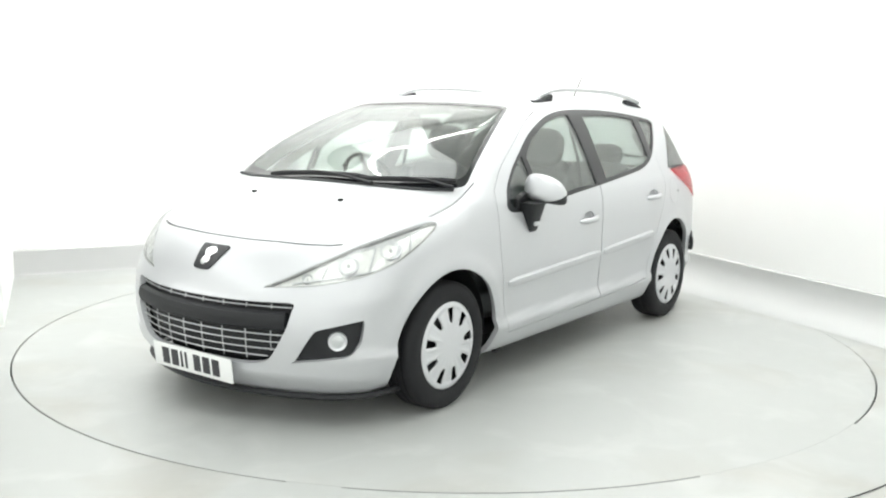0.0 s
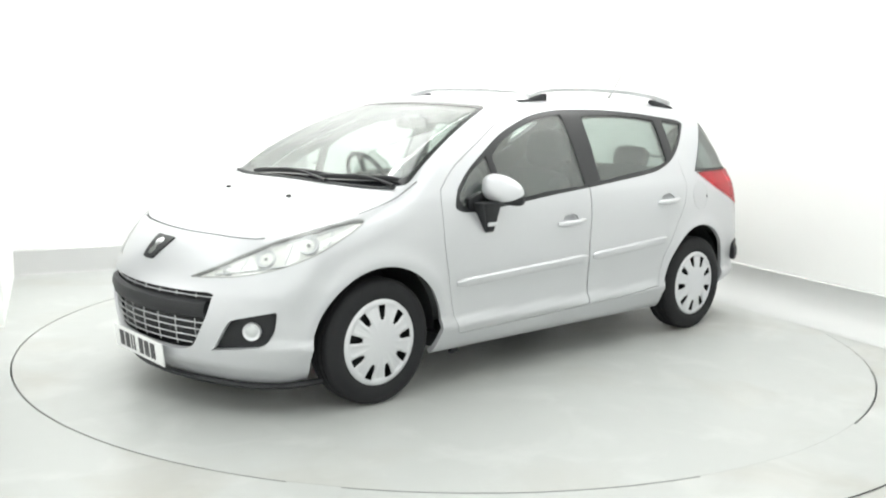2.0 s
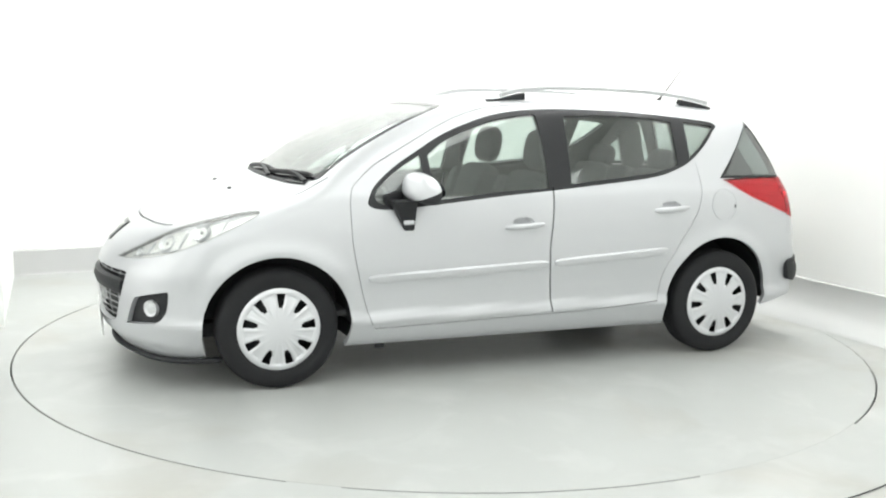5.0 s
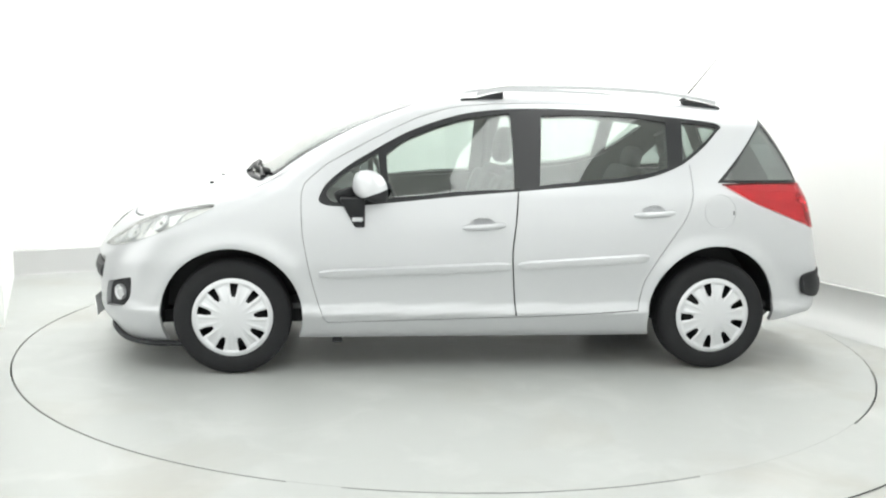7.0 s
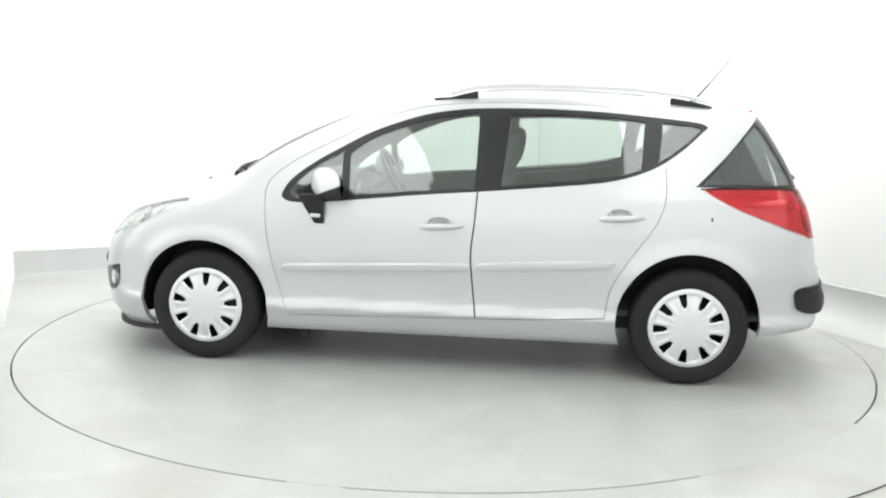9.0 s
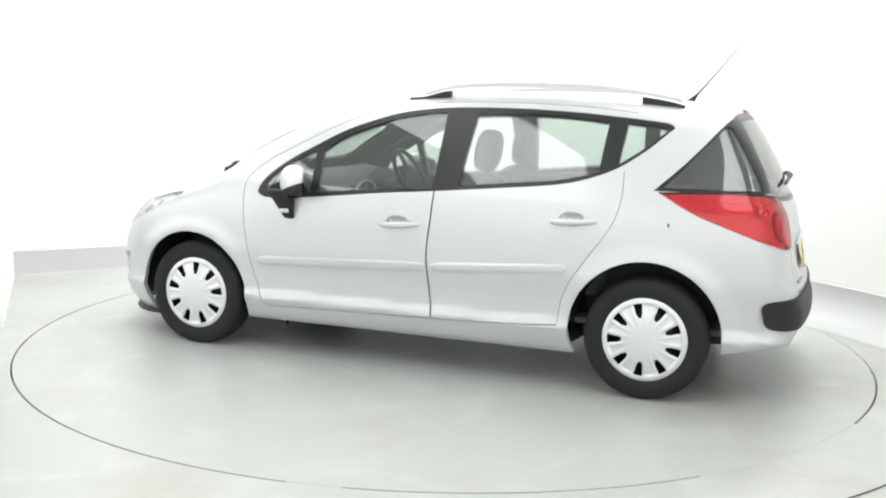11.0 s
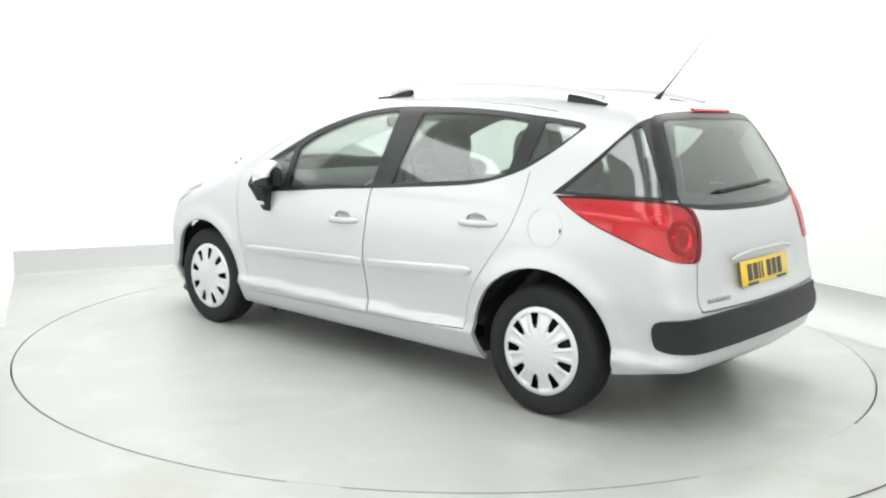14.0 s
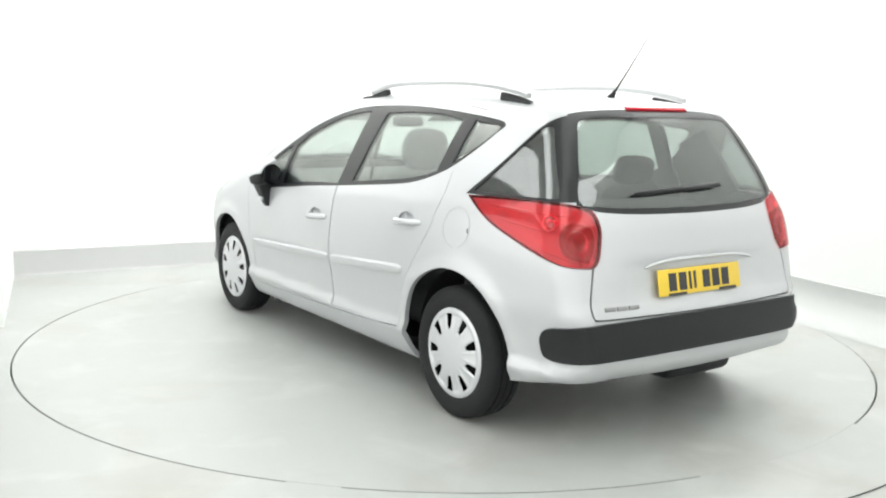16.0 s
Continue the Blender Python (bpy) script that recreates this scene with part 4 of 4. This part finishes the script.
# grille: bars that follow the nose
def nose_bar(z, deg, r, depth, flat=1.0, n=25):
    return tube([skin_front(-deg + 2 * deg * i / (n - 1), z, depth) for i in range(n)], r, 8, flat)


grille = part("grille_bumper_bar", nose_bar(0.480, 26.2, 0.030, 0.020, 1.45), BLACK, car, "black bumper bar across the grille")
for z, deg in ((0.540, 27.5), (0.420, 25.6), (0.388, 24.6), (0.355, 23.5), (0.322, 21.6)):
    part("grille_bar", nose_bar(z, deg, 0.0034, 0.016), RAIL_METAL, grille, "thin chrome grille bar")
for i in range(8):
    deg = -22.4 + 6.4 * i
    part("grille_upright", tube([skin_front(deg, z, 0.024) for z in (0.552, 0.53)], 0.003, 6), RAIL_METAL, grille)
    part("grille_upright", tube([skin_front(deg, z, 0.024) for z in ((0.44, 0.40, 0.34, 0.30) if abs(deg) < 20 else (0.44, 0.40, 0.345))], 0.003, 6), RAIL_METAL, grille)

lip = part("front_lip", tube([skin_front(-54 + 108 * i / 40, 0.172, 0.004) - Vector((0, 0, 0.030)) for i in range(41)], 0.018, 10, 0.8), BLACK, bodyshell, "black lower edge of the front bumper")

# fog lamps and headlight bowls
for s in (1, -1):
    flip = Matrix.Diagonal((1, s, 1, 1))
    p, q = skin_front(38.0, 0.403, 0.018), skin_front(38.0, 0.403, -0.5)
    n = (q - p).normalized()
    n = Vector((n.x, n.y, 0))
    fp, fnv = Vector((p.x, p.y * s, p.z)), Vector((n.x, n.y * s, n.z))
    fog = part("fog_lamp", lathe([(0.0, 0.006), (0.014, 0.004), (0.026, 0.002), (0.034, 0.007), (0.039, 0.008), (0.041, -0.02), (0.0, -0.022)], 32, facing(fp, fnv)), COVER, car, "round fog lamp")
    part("lens", lathe([(0.0, 0.014), (0.02, 0.012), (0.034, 0.005), (0.034, 0.002), (0.0, 0.008)], 32, facing(fp, fnv)), LENS, fog)
    for deg, z, r in ((30.5, 0.662, 0.021), (40.0, 0.720, 0.041), (50.5, 0.782, 0.043)):
        p = skin_front(deg, z, 0.010)
        d = Vector((0.62, 0.50 * s, 0.60))
        c = Vector((p.x, p.y * s, p.z))
        bowl = part("headlight_bowl", lathe([(r * 0.25, -0.020), (r * 0.7, -0.012), (r * 0.95, 0.0), (r * 1.07, 0.002), (r * 1.10, -0.014)], 28, facing(c, d)), COVER, HL[s], "bright reflector bowl")
        part("bulb", lathe([(0.0, -0.002), (r * 0.2, -0.006), (r * 0.24, -0.022)], 16, facing(c, d)), SEAL, bowl)
    for g0, z0, g1, z1 in ((27, 0.640, 47, 0.698), (33.5, 0.655, 35, 0.715), (45, 0.700, 46.5, 0.790), (56, 0.775, 57, 0.845), (38, 0.760, 60, 0.855)):
        pts = [skin_front(g0 + (g1 - g0) * t, z0 + (z1 - z0) * t, 0.014) for t in (i / 8 for i in range(9))]
        part("reflector_rib", tube([(q.x, q.y * s, q.z) for q in pts], 0.0045, 6), COVER, HL[s])


def skin_rear(deg, z, depth=0.0):
    """A point on the tail at an angle round its vertical axis."""
    a = radians(deg)
    p = hit(np.array([[-1.0, 0.0, z]]), np.array([[-math.cos(a), math.sin(a), 0]]))
    return Vector(p[0] - gradient(p)[0] * depth)


for s in (1, -1):
    side = Matrix.Diagonal((1, s, 1))
    for deg, z, rad in ((37.4, 0.862, 0.050), (43.5, 0.935, 0.030), (35.6, 0.800, 0.026)):
        c = side @ skin_rear(deg, z, 0.010)
        d = side @ (skin_rear(deg, z, -0.1) - skin_rear(deg, z))
        ring = part("bowl_ring", lathe([(rad * 0.3, -0.014), (rad * 0.75, -0.008), (rad * 0.95, 0.004), (rad * 1.06, 0.004), (rad * 1.1, -0.01)], 28, facing(c, d)), CHROME, TL[s], "bright ring round a lamp bowl")
        part("bulb", lathe([(0.0, 0.002), (rad * 0.26, -0.002), (rad * 0.3, -0.014)], 14, facing(c, d)), DARK_RED, ring)
    for z0, z1, g0, g1 in ((0.985, 0.965, 62, 38), (0.93, 0.90, 57, 44), (0.775, 0.83, 36, 46)):
        pts = [side @ skin_rear(g0 + (g1 - g0) * t, z0 + (z1 - z0) * t, 0.016) for t in (i / 8 for i in range(9))]
        part("lamp_rib", tube(pts, 0.004, 6), LAMP_INSIDE, TL[s])


# ---- the cabin ----
def cushion(sx, sy, sz, m, square=6.0):
    """A padded block with soft edges."""
    bm = bmesh.new()
    bmesh.ops.create_cube(bm, size=1)
    bmesh.ops.subdivide_edges(bm, edges=bm.edges[:], cuts=7, use_grid_fill=True)
    for v in bm.verts:
        c = v.co * 2
        k = (abs(c.x) ** square + abs(c.y) ** square + abs(c.z) ** square) ** (1 / square)
        c = c / max(k, 1e-6) * max(abs(c.x), abs(c.y), abs(c.z))
        v.co = Vector((c.x * sx, c.y * sy, c.z * sz)) / 2
    bmesh.ops.transform(bm, matrix=m, verts=bm.verts[:])
    return bm


def seat(x, y):
    s = part("front_seat", cushion(0.52, 0.50, 0.17, pose(x + 0.28, y, 0.50, 0, -8, 0)), CLOTH, car, "dark grey cloth front seat")
    part("backrest", cushion(0.15, 0.47, 0.56, pose(x - 0.04, y, 0.755, 0, -17, 0), 4.5), CLOTH, s)
    part("side_bolster", cushion(0.13, 0.09, 0.44, pose(x + 0.0, y + 0.21, 0.77, 0, -17, 0)), CLOTH, s)
    part("side_bolster", cushion(0.13, 0.09, 0.44, pose(x + 0.0, y - 0.21, 0.77, 0, -17, 0)), CLOTH, s)
    part("headrest", cushion(0.12, 0.27, 0.23, pose(x - 0.155, y, 1.150, 0, -10, 0), 2.8), CLOTH, s)
    for d in (0.06, -0.06):
        part("headrest_post", tube([(x - 0.125, y + d, 1.04), (x - 0.15, y + d, 1.13)], 0.007, 8), CHROME, s)


seat(-0.165, 0.365)
seat(-0.165, -0.365)
bench = part("rear_bench", cushion(0.50, 1.22, 0.17, pose(-0.78, 0, 0.52, 0, -6, 0)), CLOTH, car, "dark grey cloth rear bench")
for y, w in ((0.36, 0.46), (-0.36, 0.46), (0, 0.24)):
    part("backrest", cushion(0.13, w, 0.54, pose(-1.05, y, 0.77, 0, -18, 0)), CLOTH, bench)
for y in (0.36, -0.36):
    part("headrest", cushion(0.09, 0.26, 0.15, pose(-1.165, y, 1.08, 0, -12, 0), 3.2), CLOTH, bench)
part("luggage_cover", box(0.62, 1.16, 0.02, pose(-1.49, 0, 0.93), 0.008), TRIM, car, "dark grey luggage cover")
pair("rear_pillar_trim", box(0.18, 0.04, 0.34, pose(-1.50, 0.535, 1.12, 20, 26, 0), 0.015), TRIM, car, "dark grey inner pillar trim")
part("cabin_floor", box(2.7, 1.36, 0.03, pose(-0.35, 0, 0.33), 0.008), TRIM, car)

# dashboard, steering wheel, mirror
bm = bmesh.new()
rows = []
for y in np.linspace(-0.70, 0.70, 29):
    hood = 0.055 * math.exp(-((y + 0.36) / 0.17) ** 2)
    sh = 1 - 0.06 * (abs(y) / 0.7) ** 4
    rows.append([bm.verts.new((px * sh, y, pz)) for px, pz in ((1.10, 0.72), (1.10, 0.955), (0.95, 0.965), (0.78, 0.955 + hood * 0.8), (0.66, 0.925 + hood), (0.61, 0.87 + hood * 0.6), (0.60, 0.78), (0.68, 0.62), (0.95, 0.55))])
for a, b in zip(rows, rows[1:]):
    for k in range(9):
        bm.faces.new((a[k], a[(k + 1) % 9], b[(k + 1) % 9], b[k]))
bm.faces.new(rows[0])
bm.faces.new(rows[-1])
dash = part("dashboard", bm, TRIM, car, "dark grey dashboard")
for y in (0.60, 0.10, -0.10, -0.60):
    part("air_vent", lathe([(0.0, 0.0), (0.036, 0.0), (0.040, 0.006), (0.046, 0.004), (0.046, -0.02)], 24, facing(Vector((0.608, y, 0.855)), (-1, 0, 0.15))), GLOSS, dash)
loop = [(0.585, 0.145 * math.cos(a) * (1 + 0.12 * math.sin(a)), 0.835 + 0.085 * math.sin(a)) for a in (2 * math.pi * i / 32 for i in range(33))]
part("console_trim", tube(loop, 0.007, 8, ends=False), RAIL_METAL, dash, "thin silver trim round the console")
sw = pose(0.44, -0.365, 0.935, 0, -62, 0)
bm = bmesh.new()
rim = [[bm.verts.new(sw @ Vector(((0.182 + 0.014 * math.cos(b)) * math.cos(a), (0.182 + 0.014 * math.cos(b)) * math.sin(a), 0.014 * math.sin(b)))) for b in (2 * math.pi * k / 10 for k in range(10))] for a in (2 * math.pi * i / 48 for i in range(48))]
for i in range(48):
    for k in range(10):
        bm.faces.new((rim[i][k], rim[i][(k + 1) % 10], rim[(i + 1) % 48][(k + 1) % 10], rim[(i + 1) % 48][k]))
wheel_rim = part("steering_wheel", bm, BLACK, dash, "black steering wheel")
part("hub", cushion(0.13, 0.15, 0.05, sw), TRIM, wheel_rim)
for a in (0, 120, 240):
    v = sw @ Vector((0.175 * math.cos(radians(a)), 0.175 * math.sin(radians(a)), 0))
    part("spoke", tube([sw.translation, v], 0.016, 8), TRIM, wheel_rim)
part("steering_column", tube([sw.translation, (0.70, -0.365, 0.82)], 0.035, 12), TRIM, dash)
iv = part("interior_mirror", cushion(0.03, 0.24, 0.065, pose(0.42, 0.0, 1.285, 0, 12, 8)), BLACK, car, "black interior mirror")
part("mirror_stem", tube([(0.43, 0, 1.29), (0.49, 0, 1.345)], 0.012, 8), BLACK, iv)
pair("sun_visor", box(0.16, 0.36, 0.012, pose(0.37, 0.34, 1.325, 0, 24, 0), 0.004), TRIM, car)
pair("seat_belt", tube([(-0.24, 0.575, 1.30), (-0.25, 0.64, 1.1), (-0.24, 0.70, 0.8)], 0.018, 6, 0.2), BLACK, car)


# ---- what moves: the turntable, and the car on it ----
TURN = [(0.0, 234.44), (0.5, 232.07), (1.0, 229.13), (1.5, 225.76), (2.0, 222.22), (2.5, 218.75), (3.0, 215.28), (3.5, 211.78), (4.0, 208.23), (4.5, 204.74), (5, 201.25), (5.5, 197.76), (6, 194.27), (6.5, 190.79), (7.0, 187.32), (7.5, 183.91), (8.0, 180.48), (8.5, 177.06), (9.0, 173.64), (9.5, 170.23), (10, 166.82), (10.5, 163.41), (11, 160.0), (11.5, 156.59), (12.0, 153.1), (12.5, 149.62), (13.0, 146.15), (13.5, 142.71), (14.0, 139.2), (14.5, 135.71), (15.0, 132.22), (15.5, 128.74), (16.0, 125.15)]


def motions():
    rows = [(t, pose(0, 0, 0, 0, 0, a)) for t, a in TURN]
    walk(turntable, rows)
    walk(car, [(t, m @ pose(-0.0722, 0.0649, 0)) for t, m in rows])


motions()
